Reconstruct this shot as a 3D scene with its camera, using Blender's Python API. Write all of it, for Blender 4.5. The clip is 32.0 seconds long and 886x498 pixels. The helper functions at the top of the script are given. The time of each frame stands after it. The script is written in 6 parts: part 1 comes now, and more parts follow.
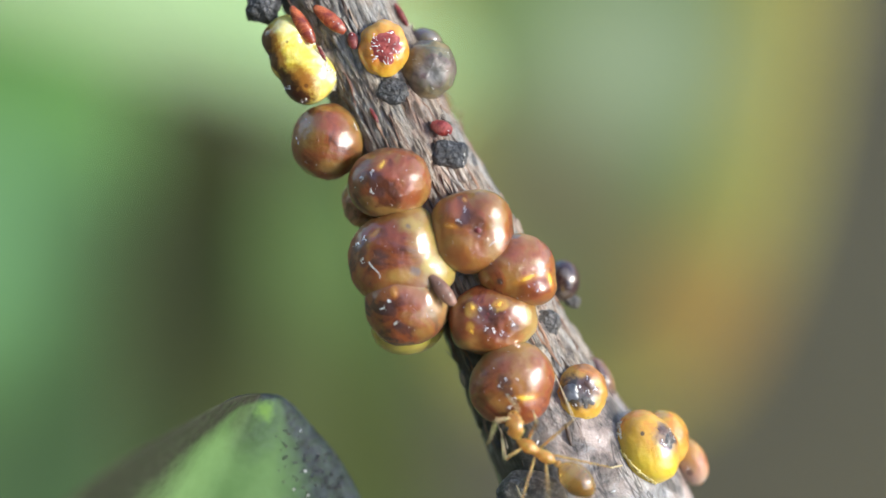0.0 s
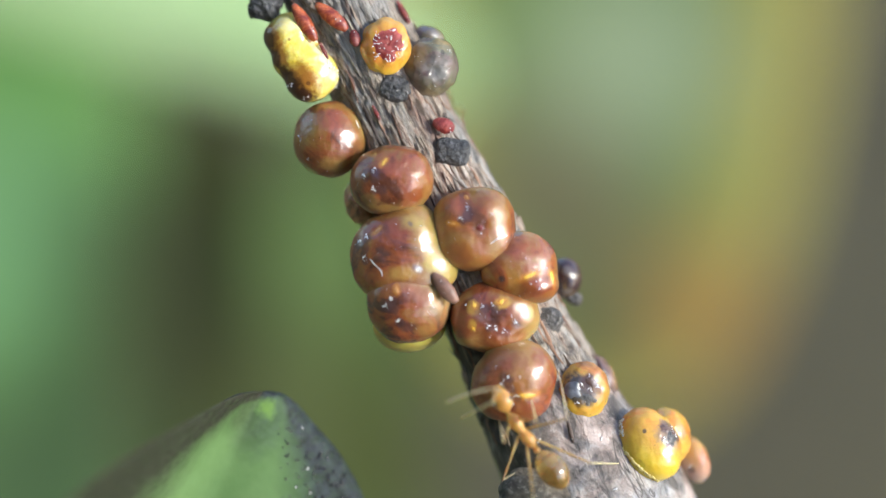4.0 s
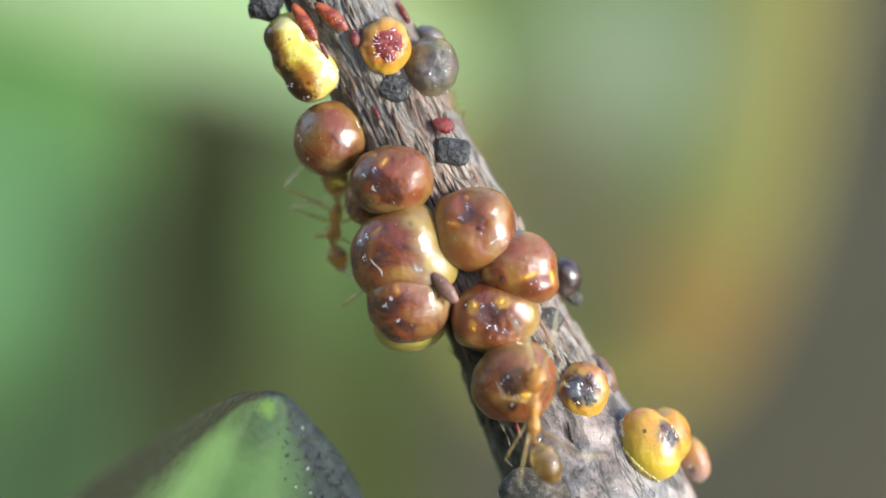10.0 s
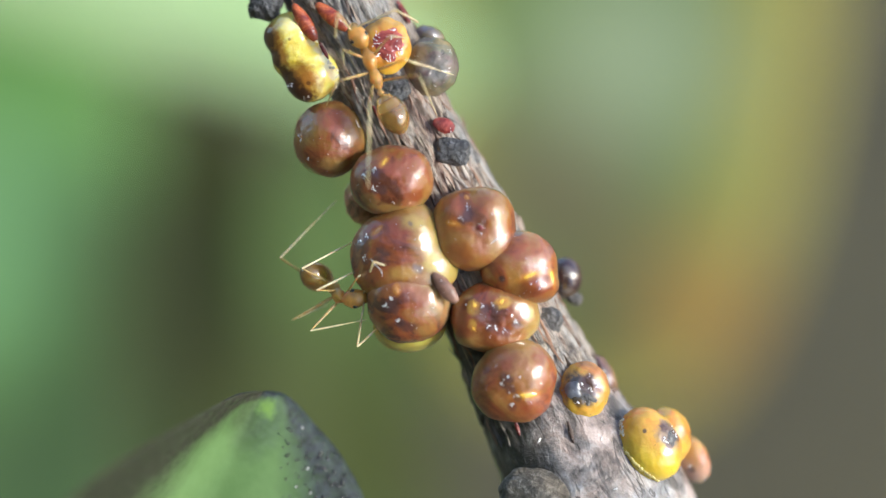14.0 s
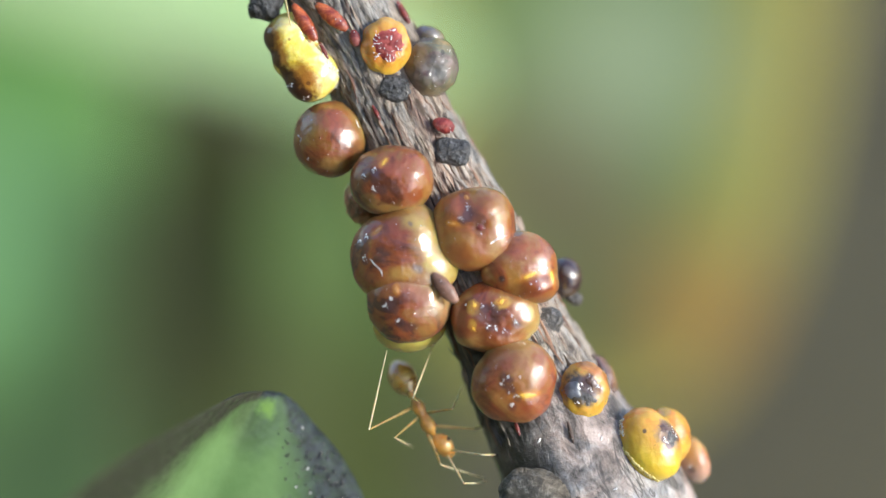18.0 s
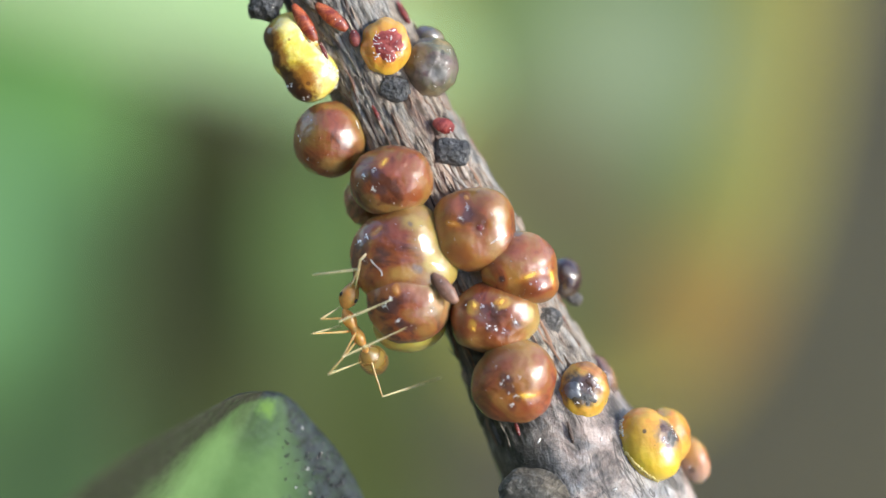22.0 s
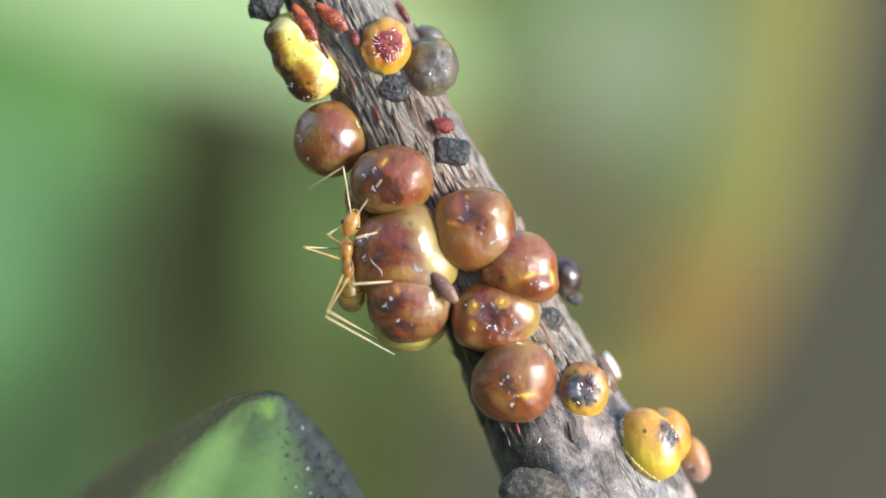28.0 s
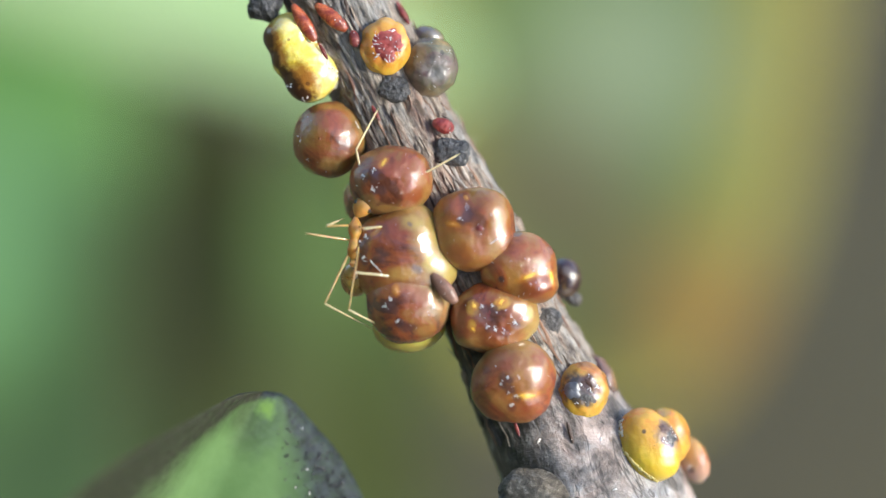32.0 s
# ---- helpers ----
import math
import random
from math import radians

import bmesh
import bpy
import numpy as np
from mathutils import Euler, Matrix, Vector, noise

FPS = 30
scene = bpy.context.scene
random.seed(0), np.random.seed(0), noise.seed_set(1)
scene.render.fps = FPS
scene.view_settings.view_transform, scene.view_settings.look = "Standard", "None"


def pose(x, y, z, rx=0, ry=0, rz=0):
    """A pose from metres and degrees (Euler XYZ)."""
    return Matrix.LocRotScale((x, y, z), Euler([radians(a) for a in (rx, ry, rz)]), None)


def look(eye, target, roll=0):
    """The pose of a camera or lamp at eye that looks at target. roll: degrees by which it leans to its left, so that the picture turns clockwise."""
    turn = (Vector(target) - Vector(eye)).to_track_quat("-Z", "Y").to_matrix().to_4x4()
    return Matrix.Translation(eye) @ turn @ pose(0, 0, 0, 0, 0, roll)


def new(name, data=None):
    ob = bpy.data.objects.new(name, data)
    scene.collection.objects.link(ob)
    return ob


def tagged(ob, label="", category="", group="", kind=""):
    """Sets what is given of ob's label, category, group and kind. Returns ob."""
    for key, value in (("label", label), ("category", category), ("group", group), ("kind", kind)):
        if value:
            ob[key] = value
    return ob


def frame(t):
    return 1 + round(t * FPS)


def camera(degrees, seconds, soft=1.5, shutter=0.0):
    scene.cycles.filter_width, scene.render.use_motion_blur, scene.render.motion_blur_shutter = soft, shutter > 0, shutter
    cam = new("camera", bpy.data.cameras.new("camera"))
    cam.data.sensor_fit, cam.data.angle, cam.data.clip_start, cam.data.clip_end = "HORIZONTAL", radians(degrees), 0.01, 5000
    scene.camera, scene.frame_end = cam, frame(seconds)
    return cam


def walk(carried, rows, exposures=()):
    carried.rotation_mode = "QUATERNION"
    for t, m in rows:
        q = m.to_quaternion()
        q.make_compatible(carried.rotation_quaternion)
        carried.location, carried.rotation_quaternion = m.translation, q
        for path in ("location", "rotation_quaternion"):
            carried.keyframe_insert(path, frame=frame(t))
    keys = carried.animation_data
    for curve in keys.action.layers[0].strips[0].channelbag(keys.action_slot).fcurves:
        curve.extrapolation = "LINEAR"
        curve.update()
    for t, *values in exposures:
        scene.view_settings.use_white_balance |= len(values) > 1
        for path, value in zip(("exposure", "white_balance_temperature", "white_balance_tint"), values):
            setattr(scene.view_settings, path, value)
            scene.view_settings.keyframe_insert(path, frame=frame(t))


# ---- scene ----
from mathutils.bvhtree import BVHTree

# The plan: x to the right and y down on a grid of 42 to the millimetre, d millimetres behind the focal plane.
GRID = 0.001 / 42
REACH = 0.110
PLAN = pose(0, 0, 0.30, 45, 0, 0)


def flat(x, y, d=0.0):
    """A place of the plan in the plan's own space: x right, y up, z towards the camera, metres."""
    k = (REACH + d * 0.001) / REACH * GRID
    return Vector(((x - 784) * k, (441 - y) * k, -d * 0.001))


def spot(x, y, d=0.0):
    return PLAN @ flat(x, y, d)


cam = camera(19.26, 32.0, soft=1.4, shutter=0.5)
cam.data.dof.use_dof = True
cam.data.dof.focus_distance = 0.1098
cam.data.dof.aperture_fstop = 12.0


def tremor(x, y):
    return PLAN @ pose(0, 0, REACH, -y * GRID / REACH * 57.3, x * GRID / REACH * 57.3, 0)


walk(cam, [(0.0, tremor(-3.8, -4.4)), (0.9, tremor(-3.2, -3.3)), (2.0, tremor(-3.2, -2.8)), (3.2, tremor(-3.4, -3.2)),
           (3.5, tremor(-0.3, -0.3)), (5.5, tremor(0, 0)), (10.8, tremor(0, 0)), (11.6, tremor(1.2, 1.2)),
           (12.2, tremor(1.2, 1.2)), (12.8, tremor(0.3, 0.4)), (22.5, tremor(-0.3, -0.5)), (23.0, tremor(-1.2, -1.2)),
           (23.5, tremor(0.4, 0)), (28.0, tremor(0, 0)), (32.0, tremor(-1.0, -0.8))])

# ---- light ----
SUN_FROM = PLAN.to_3x3() @ Vector((0.78, 0.12, 0.58)).normalized()
world = bpy.data.worlds.new("sky")
world.use_nodes = True
scene.world = world
wt = world.node_tree
sky = wt.nodes.new("ShaderNodeTexSky")
sky.sky_type, sky.sun_disc = "NISHITA", False
sky.sun_elevation = math.asin(SUN_FROM.z)
sky.sun_rotation = math.atan2(SUN_FROM.x, SUN_FROM.y)
wt.links.new(sky.outputs["Color"], wt.nodes["Background"].inputs["Color"])
wt.nodes["Background"].inputs["Strength"].default_value = 0.212
sun_data = bpy.data.lights.new("sun", "SUN")
sun_data.energy, sun_data.angle, sun_data.color = 2.55, radians(10), (0.985, 0.97, 0.865)
sun = new("sun", sun_data)
sun.matrix_world = look(SUN_FROM, (0, 0, 0))
scene.view_settings.exposure = 0.63


# ---- materials ----
class Paint:
    """A node material with short ways to its nodes."""

    def __init__(self, name, rough=0.5, coat=0.0, spec=0.5, sss=0.0, radius=0.0004):
        self.m = bpy.data.materials.new(name)
        self.m.use_nodes = True
        self.t = self.m.node_tree
        self.b = self.t.nodes["Principled BSDF"]
        self.set("Roughness", rough)
        self.set("Coat Weight", coat)
        self.set("Coat Roughness", 0.12)
        self.set("Specular IOR Level", spec)
        if sss:
            self.set("Subsurface Weight", sss)
            self.set("Subsurface Radius", (1.0, 0.5, 0.25))
            self.set("Subsurface Scale", radius)
        self.co = self.t.nodes.new("ShaderNodeTexCoord").outputs["Object"]

    def set(self, key, value):
        self.b.inputs[key].default_value = value

    def link(self, out, key):
        self.t.links.new(out, self.b.inputs[key])

    def plug(self, value, socket):
        if hasattr(value, "is_output"):
            self.t.links.new(value, socket)
        else:
            socket.default_value = value

    def vec(self, scale=(1, 1, 1), loc=(0, 0, 0), rot=(0, 0, 0)):
        n = self.t.nodes.new("ShaderNodeMapping")
        n.inputs["Scale"].default_value, n.inputs["Location"].default_value, n.inputs["Rotation"].default_value = scale, loc, rot
        self.t.links.new(self.co, n.inputs["Vector"])
        return n.outputs["Vector"]

    def noise(self, scale, detail=4, rough=0.55, vec=None, warp=0.0):
        n = self.t.nodes.new("ShaderNodeTexNoise")
        n.inputs["Scale"].default_value, n.inputs["Detail"].default_value = scale, detail
        n.inputs["Roughness"].default_value, n.inputs["Distortion"].default_value = rough, warp
        self.t.links.new(vec if vec is not None else self.co, n.inputs["Vector"])
        return n.outputs["Fac"]

    def cells(self, scale, vec=None, feature="F1"):
        n = self.t.nodes.new("ShaderNodeTexVoronoi")
        n.feature = feature
        n.inputs["Scale"].default_value = scale
        self.t.links.new(vec if vec is not None else self.co, n.inputs["Vector"])
        return n.outputs["Distance"]

    def ramp(self, fac, *stops):
        n = self.t.nodes.new("ShaderNodeValToRGB")
        e = n.color_ramp.elements
        while len(e) < len(stops):
            e.new(0.5)
        for el, (p, c) in zip(e, stops):
            el.position = p
            el.color = (c, c, c, 1) if isinstance(c, (int, float)) else (*c, 1)
        self.t.links.new(fac, n.inputs["Fac"])
        return n.outputs["Color"]

    def mix(self, fac, a, b, mode="MIX"):
        n = self.t.nodes.new("ShaderNodeMix")
        n.data_type, n.blend_type = "RGBA", mode
        for v, s in ((fac, n.inputs[0]), (a, n.inputs[6]), (b, n.inputs[7])):
            self.plug((*v, 1) if isinstance(v, tuple) else v, s)
        return n.outputs[2]

    def math(self, op, a, b=0.0):
        n = self.t.nodes.new("ShaderNodeMath")
        n.operation = op
        self.plug(a, n.inputs[0])
        self.plug(b, n.inputs[1])
        return n.outputs[0]

    def axis(self, which):
        n = self.t.nodes.new("ShaderNodeSeparateXYZ")
        self.t.links.new(self.co, n.inputs[0])
        return n.outputs[which]

    def attr(self, name):
        n = self.t.nodes.new("ShaderNodeAttribute")
        n.attribute_name = name
        return n.outputs["Fac"]

    def chance(self):
        return self.t.nodes.new("ShaderNodeObjectInfo").outputs["Random"]

    def bump(self, height, distance, strength=1.0, key="Normal"):
        n = self.t.nodes.new("ShaderNodeBump")
        n.inputs["Distance"].default_value, n.inputs["Strength"].default_value = distance, strength
        self.t.links.new(height, n.inputs["Height"])
        self.link(n.outputs["Normal"], key)

    def color(self, out):
        if isinstance(out, tuple):
            self.set("Base Color", (*out, 1))
        else:
            self.link(out, "Base Color")
            self.last = out
        return self


def plain(name, rgb, rough=0.5, coat=0.0, sss=0.0, grain=3000, spread=0.35, radius=0.0003):
    p = Paint(name, rough, coat, sss=sss, radius=radius)
    dark = tuple(c * (1 - spread) for c in rgb)
    light = tuple(min(1, c * (1 + spread)) for c in rgb)
    p.color(p.ramp(p.noise(grain, 5), (0.3, dark), (0.7, light)))
    p.bump(p.noise(grain * 2.5, 3), 0.00002, 0.5)
    return p.m


def wet_paint(name, rgb, deep, relief=0.00005):
    """A wet, wrinkled, half-clear skin."""
    p = Paint(name, 0.3, 1.0, spec=0.2, sss=0.3, radius=0.0003)
    crease = p.math("ABSOLUTE", p.math("SUBTRACT", p.noise(4600, 4, 0.6, None, 1.4), 0.5))
    p.color(p.mix(p.ramp(p.noise(1300, 5, 0.65, None, 0.8), (0.40, 0.0), (0.60, 1.0)), deep, p.mix(p.ramp(crease, (0.0, 0.6), (0.12, 0.0)), rgb, tuple(min(1, c * 1.5 + 0.04) for c in rgb))))
    p.bump(crease, relief * 0.5, 0.8)
    p.bump(crease, relief, 1.0, "Coat Normal")
    return p.m


def shell_paint(name, main, dark, pale, pale_dir, pale_edge, gloss=0.32, sss=0.4, seed=0.0, depth=0.84):
    """Waxy skin: softly mottled main and dark colour, yellower towards the foot, going over to the pale colour on the side pale_dir."""
    p = Paint(name, gloss, 1.0, spec=0.05, sss=sss, radius=0.0004)
    p.set("Coat IOR", 1.85)
    main, dark = tuple(c * depth * k for c, k in zip(main, (1.0, 1.06, 1.0))), tuple(c * depth * 0.85 for c in dark)
    shift = p.vec(loc=(seed * 0.01, seed * 0.007, seed * 0.013))
    warm = tuple(m * 0.60 + q * 0.40 for m, q in zip(main, (0.44, 0.27, 0.075)))
    ochre = tuple(m * 0.35 + q * 0.65 for m, q in zip(main, (0.44, 0.27, 0.075)))
    red = (main[0] * 1.05, main[1] * 0.72, main[2] * 0.95)
    blotch = p.ramp(p.noise(560, 5, 0.6, shift, 0.9), (0.37, dark), (0.45, red), (0.53, main), (0.66, warm), (0.86, ochre))
    veins = p.noise(2600, 6, 0.7, shift, 1.2)
    fine = p.mix(p.ramp(veins, (0.52, 0.0), (0.80, 0.30)), blotch, tuple(min(1, c * 1.5 + 0.02) for c in main))
    fine = p.mix(p.ramp(veins, (0.26, 0.35), (0.41, 0.0)), fine, tuple(c * 0.7 for c in dark))
    foot = p.math("ADD", p.attr("foot"), p.math("MULTIPLY", p.math("SUBTRACT", p.noise(800, 4, 0.6, shift, 0.8), 0.5), 0.7))
    fine = p.mix(p.ramp(foot, (0.50, 0.0), (0.80, 0.22)), fine, tuple(m * 0.45 + q * 0.55 for m, q in zip(main, (0.46, 0.26, 0.075))))
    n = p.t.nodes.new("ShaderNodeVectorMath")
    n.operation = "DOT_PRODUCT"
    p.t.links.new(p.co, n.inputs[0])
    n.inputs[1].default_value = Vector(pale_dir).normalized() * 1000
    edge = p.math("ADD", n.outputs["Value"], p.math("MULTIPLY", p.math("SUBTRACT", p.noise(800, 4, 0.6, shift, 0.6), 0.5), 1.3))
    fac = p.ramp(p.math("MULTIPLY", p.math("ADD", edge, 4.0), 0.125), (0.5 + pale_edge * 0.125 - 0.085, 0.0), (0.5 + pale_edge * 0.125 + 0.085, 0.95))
    specks = p.ramp(p.cells(3300, shift), (0.06, 0.6), (0.15, 0.0))
    specks = p.math("MULTIPLY", specks, p.ramp(p.noise(1200, 2, 0.5, shift), (0.50, 0.0), (0.60, 1.0)))
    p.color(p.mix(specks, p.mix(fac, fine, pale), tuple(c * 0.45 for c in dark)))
    p.link(p.ramp(p.noise(1900, 4, 0.6, shift), (0.35, gloss * 1.25), (0.70, min(1, gloss * 1.9))), "Roughness")
    swell = p.noise(1100, 3, 0.5, shift, 0.4)
    crease = p.math("ABSOLUTE", p.math("SUBTRACT", p.noise(5200, 3, 0.6, shift, 1.6), 0.5))
    creased = p.ramp(p.noise(800, 2, 0.5, p.vec(loc=(0.02 + seed * 0.01, 0.05, 0.03))), (0.40, 0.25), (0.52, 1.0))
    pores = p.math("MULTIPLY", p.noise(12000, 2, 0.5, shift), 0.05)
    p.bump(p.math("ADD", swell, p.math("MULTIPLY", crease, p.math("MULTIPLY", creased, 0.6))), 0.00003, 0.5)
    dimples = p.math("MULTIPLY", p.noise(2700, 2, 0.5, shift, 0.8), 0.8)
    p.bump(p.math("ADD", p.math("ADD", p.math("ADD", p.math("MULTIPLY", swell, 0.30), dimples), pores), p.math("MULTIPLY", crease, p.math("MULTIPLY", creased, 0.5))), 0.000052, 1.0, "Coat Normal")
    p.set("Coat Roughness", 0.05)
    p.set("Sheen Weight", 0.05)
    p.set("Sheen Roughness", 0.4)
    p.set("Sheen Tint", (1.0, 0.80, 0.55, 1.0))
    return p


def bark_paint():
    """Weathered bark: dark grey-brown with pale wavy fibres, rust and cream patches above, worn grey and pinkish wood below."""
    p = Paint("bark", 0.5, 0.5)
    p.set("Coat Roughness", 0.2)
    long = p.vec(scale=(1, 1, 0.17))
    fibres = p.noise(3400, 7, 0.66, long, 1.1)
    threads = p.math("ABSOLUTE", p.math("SUBTRACT", p.noise(4300, 4, 0.6, p.vec(scale=(1, 1, 0.14), loc=(0.03, 0.01, 0)), 1.3), 0.5))
    base = p.ramp(fibres, (0.30, (0.050, 0.040, 0.036)), (0.43, (0.165, 0.128, 0.110)), (0.54, (0.30, 0.25, 0.215)), (0.70, (0.47, 0.41, 0.36)))
    patches = p.noise(620, 5, 0.6, p.vec(scale=(1, 1, 0.40)), 0.8)
    grey = p.ramp(fibres, (0.30, (0.055, 0.054, 0.056)), (0.46, (0.188, 0.183, 0.185)), (0.70, (0.42, 0.41, 0.40)))
    base = p.mix(p.ramp(patches, (0.46, 0.0), (0.55, 0.9)), base, grey)
    rust = p.ramp(p.noise(800, 5, 0.6, p.vec(scale=(1, 1, 0.16), loc=(0.01, 0, 0)), 0.6), (0.53, 0.0), (0.61, 0.75))
    base = p.mix(rust, base, p.ramp(fibres, (0.3, (0.075, 0.032, 0.024)), (0.5, (0.24, 0.128, 0.092)), (0.7, (0.42, 0.27, 0.19))))
    cream = p.ramp(p.noise(900, 6, 0.7, p.vec(scale=(1, 1, 0.30), loc=(0.05, 0.01, 0.02)), 0.9), (0.61, 0.0), (0.67, 0.8))
    base = p.mix(cream, base, p.ramp(fibres, (0.3, (0.20, 0.155, 0.11)), (0.6, (0.60, 0.53, 0.43))))
    base = p.mix(p.ramp(threads, (0.0, 0.55), (0.035, 0.0)), base, (0.42, 0.36, 0.30))
    cracks = p.ramp(p.noise(1500, 5, 0.7, p.vec(scale=(1, 1, 0.16), loc=(0.02, 0.03, 0)), 1.1), (0.33, 0.9), (0.40, 0.0))
    base = p.mix(cracks, base, (0.034, 0.028, 0.026))
    soot = p.ramp(p.noise(620, 5, 0.7, p.vec(loc=(0.03, 0.02, 0))), (0.58, 0.0), (0.68, 0.8))
    worn = p.noise(1250, 7, 0.60, p.vec(scale=(1, 1, 0.7)), 0.45)
    hue = p.ramp(p.noise(420, 5, 0.65, p.vec(loc=(0.07, 0.02, 0.01)), 0.8), (0.38, (0.72, 0.80, 0.90)), (0.48, (1.05, 1.02, 1.00)), (0.60, (1.28, 1.08, 1.00)))
    weather = p.mix(1.0, p.ramp(worn, (0.36, (0.034, 0.031, 0.031)), (0.44, (0.150, 0.134, 0.130)), (0.54, (0.285, 0.258, 0.250)), (0.62, (0.43, 0.405, 0.40)), (0.72, (0.60, 0.60, 0.61))), hue, "MULTIPLY")
    old = p.ramp(p.math("ADD", p.math("MULTIPLY", p.axis(2), 100.0), p.math("MULTIPLY", patches, 0.3)), (0.92, 0.0), (1.15, 0.85))
    base = p.mix(old, p.mix(1.0, base, (1.27, 1.26, 1.22), "MULTIPLY"), weather)
    base = p.mix(soot, base, (0.024, 0.022, 0.023))
    splits = p.math("MULTIPLY", p.ramp(p.math("ABSOLUTE", p.math("SUBTRACT", p.noise(380, 4, 0.6, p.vec(scale=(1, 1, 0.45), loc=(0.04, 0.02, 0.05)), 0.7), 0.5)), (0.003, 0.9), (0.010, 0.0)), old)
    base = p.mix(splits, base, (0.030, 0.024, 0.022))
    # soot on the left flank, with the shade of that side painted in
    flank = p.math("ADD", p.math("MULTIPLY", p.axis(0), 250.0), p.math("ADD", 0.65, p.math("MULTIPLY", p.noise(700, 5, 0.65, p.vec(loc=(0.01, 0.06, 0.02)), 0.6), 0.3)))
    flank_shade = p.math("MULTIPLY", p.ramp(flank, (0.58, 0.92), (0.84, 0.0)), p.ramp(p.math("MULTIPLY", p.axis(2), 100.0), (0.10, 0.0), (0.35, 1.0)))
    p.color(p.mix(flank_shade, base, p.ramp(worn, (0.40, (0.020, 0.019, 0.019)), (0.58, (0.065, 0.062, 0.060)), (0.70, (0.20, 0.20, 0.20)))))
    p.link(p.ramp(fibres, (0.3, 0.65), (0.7, 0.30)), "Roughness")
    fine = p.math("ADD", p.math("MULTIPLY", p.noise(8000, 4, 0.65), 0.25), p.math("MULTIPLY", cream, 0.2))
    high = p.math("ADD", p.math("MULTIPLY", fibres, p.math("SUBTRACT", 1.0, p.math("MULTIPLY", old, 1.1))), p.math("MULTIPLY", worn, p.math("MULTIPLY", old, 0.5)))
    p.bump(p.math("ADD", p.math("SUBTRACT", high, p.math("MULTIPLY", cracks, 0.35)), fine), 0.00024, 1.0)
    p.bump(p.math("ADD", high, fine), 0.00016, 1.0, "Coat Normal")
    return p.m


def leaf_paint(name, main, second, rough=0.5, edge_color=None, edge_from=0.8, vein=1.15, blots=()):
    """blots: blotches of another colour, some of them painted light and shade, as (place on the leaf, radius, colour).
    """
    p = Paint(name, rough, 0.0, spec=0.3)
    n = p.noise(55, 3, 0.5)
    base = p.mix(p.ramp(n, (0.35, 0.0), (0.65, 1.0)), main, second)
    base = p.mix(p.ramp(p.attr("vein"), (0.55, 0.0), (1.0, 0.4)), base, tuple(min(1, c * vein + 0.01) for c in main))
    if edge_color:
        rim = p.math("ADD", p.attr("rim"), p.math("MULTIPLY", p.math("SUBTRACT", p.noise(70, 3), 0.5), 0.2))
        base = p.mix(p.ramp(rim, (edge_from, 0.0), (min(1, edge_from + 0.2), 1.0)), base, edge_color)
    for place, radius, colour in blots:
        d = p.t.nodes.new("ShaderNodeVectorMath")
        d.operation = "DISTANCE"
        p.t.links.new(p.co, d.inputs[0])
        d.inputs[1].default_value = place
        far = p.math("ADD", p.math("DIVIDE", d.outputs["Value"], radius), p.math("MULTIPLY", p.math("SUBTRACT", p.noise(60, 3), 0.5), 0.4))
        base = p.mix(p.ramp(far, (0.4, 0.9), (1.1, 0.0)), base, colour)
    p.color(base)
    p.bump(p.noise(500, 3), 0.0002, 0.1)
    return p.m


BARK = bark_paint()
def soot_paint(name, rgb):
    p = Paint(name, 0.5, 0.3)
    p.color(p.ramp(p.noise(4500, 6, 0.7), (0.32, tuple(c * 0.35 for c in rgb)), (0.52, rgb), (0.75, tuple(min(1, c * 2.6) for c in rgb))))
    p.bump(p.math("ADD", p.noise(5200, 5, 0.7), p.math("MULTIPLY", p.cells(6500), 0.5)), 0.00014, 1.0)
    return p.m


SOOT = soot_paint("sooty_crust", (0.066, 0.067, 0.073))
GREYCRUST = soot_paint("grey_crust", (0.11, 0.105, 0.105))
WAX = plain("white_wax", (0.82, 0.82, 0.84), 0.12, coat=0.4, spread=0.1)
CRACK = plain("yellow_wax", (0.90, 0.52, 0.07), 0.25, coat=0.5, spread=0.2, sss=0.2)
BLUE_CRUST = plain("blue_crust", (0.115, 0.125, 0.155), 0.35, coat=0.5, spread=0.5, grain=1800)
PIT = plain("dark_dent", (0.10, 0.055, 0.045), 0.3, coat=0.4, spread=0.6, grain=3000)
RIDGE = plain("orange_wax", (0.52, 0.24, 0.055), 0.3, coat=0.4, spread=0.3)
RED = wet_paint("red_nymph", (0.44, 0.105, 0.030), (0.20, 0.028, 0.020))
CRIMSON = wet_paint("crimson_nymph", (0.24, 0.038, 0.028), (0.11, 0.012, 0.016), 0.00008)
WET_RED = wet_paint("wet_crimson", (0.36, 0.055, 0.045), (0.17, 0.016, 0.018), 0.00014)
AMBER = plain("amber_skin", (0.80, 0.42, 0.105), 0.3, coat=0.7, spread=0.3, grain=2500, sss=0.5)
STRAW = plain("straw_leg", (0.78, 0.63, 0.37), 0.3, coat=0.7, spread=0.2, grain=2500, sss=0.3)
FEMUR = plain("honey_leg", (0.72, 0.48, 0.20), 0.25, coat=0.7, spread=0.25, grain=2500, sss=0.4)
for glassy, share in ((AMBER, 0.45), (FEMUR, 0.45), (STRAW, 0.20)):
    skin = glassy.node_tree.nodes["Principled BSDF"]
    skin.inputs["Transmission Weight"].default_value = share
    skin.inputs["IOR"].default_value = 1.4
EYE = plain("dark_eye", (0.02, 0.015, 0.014), 0.2, coat=0.5)


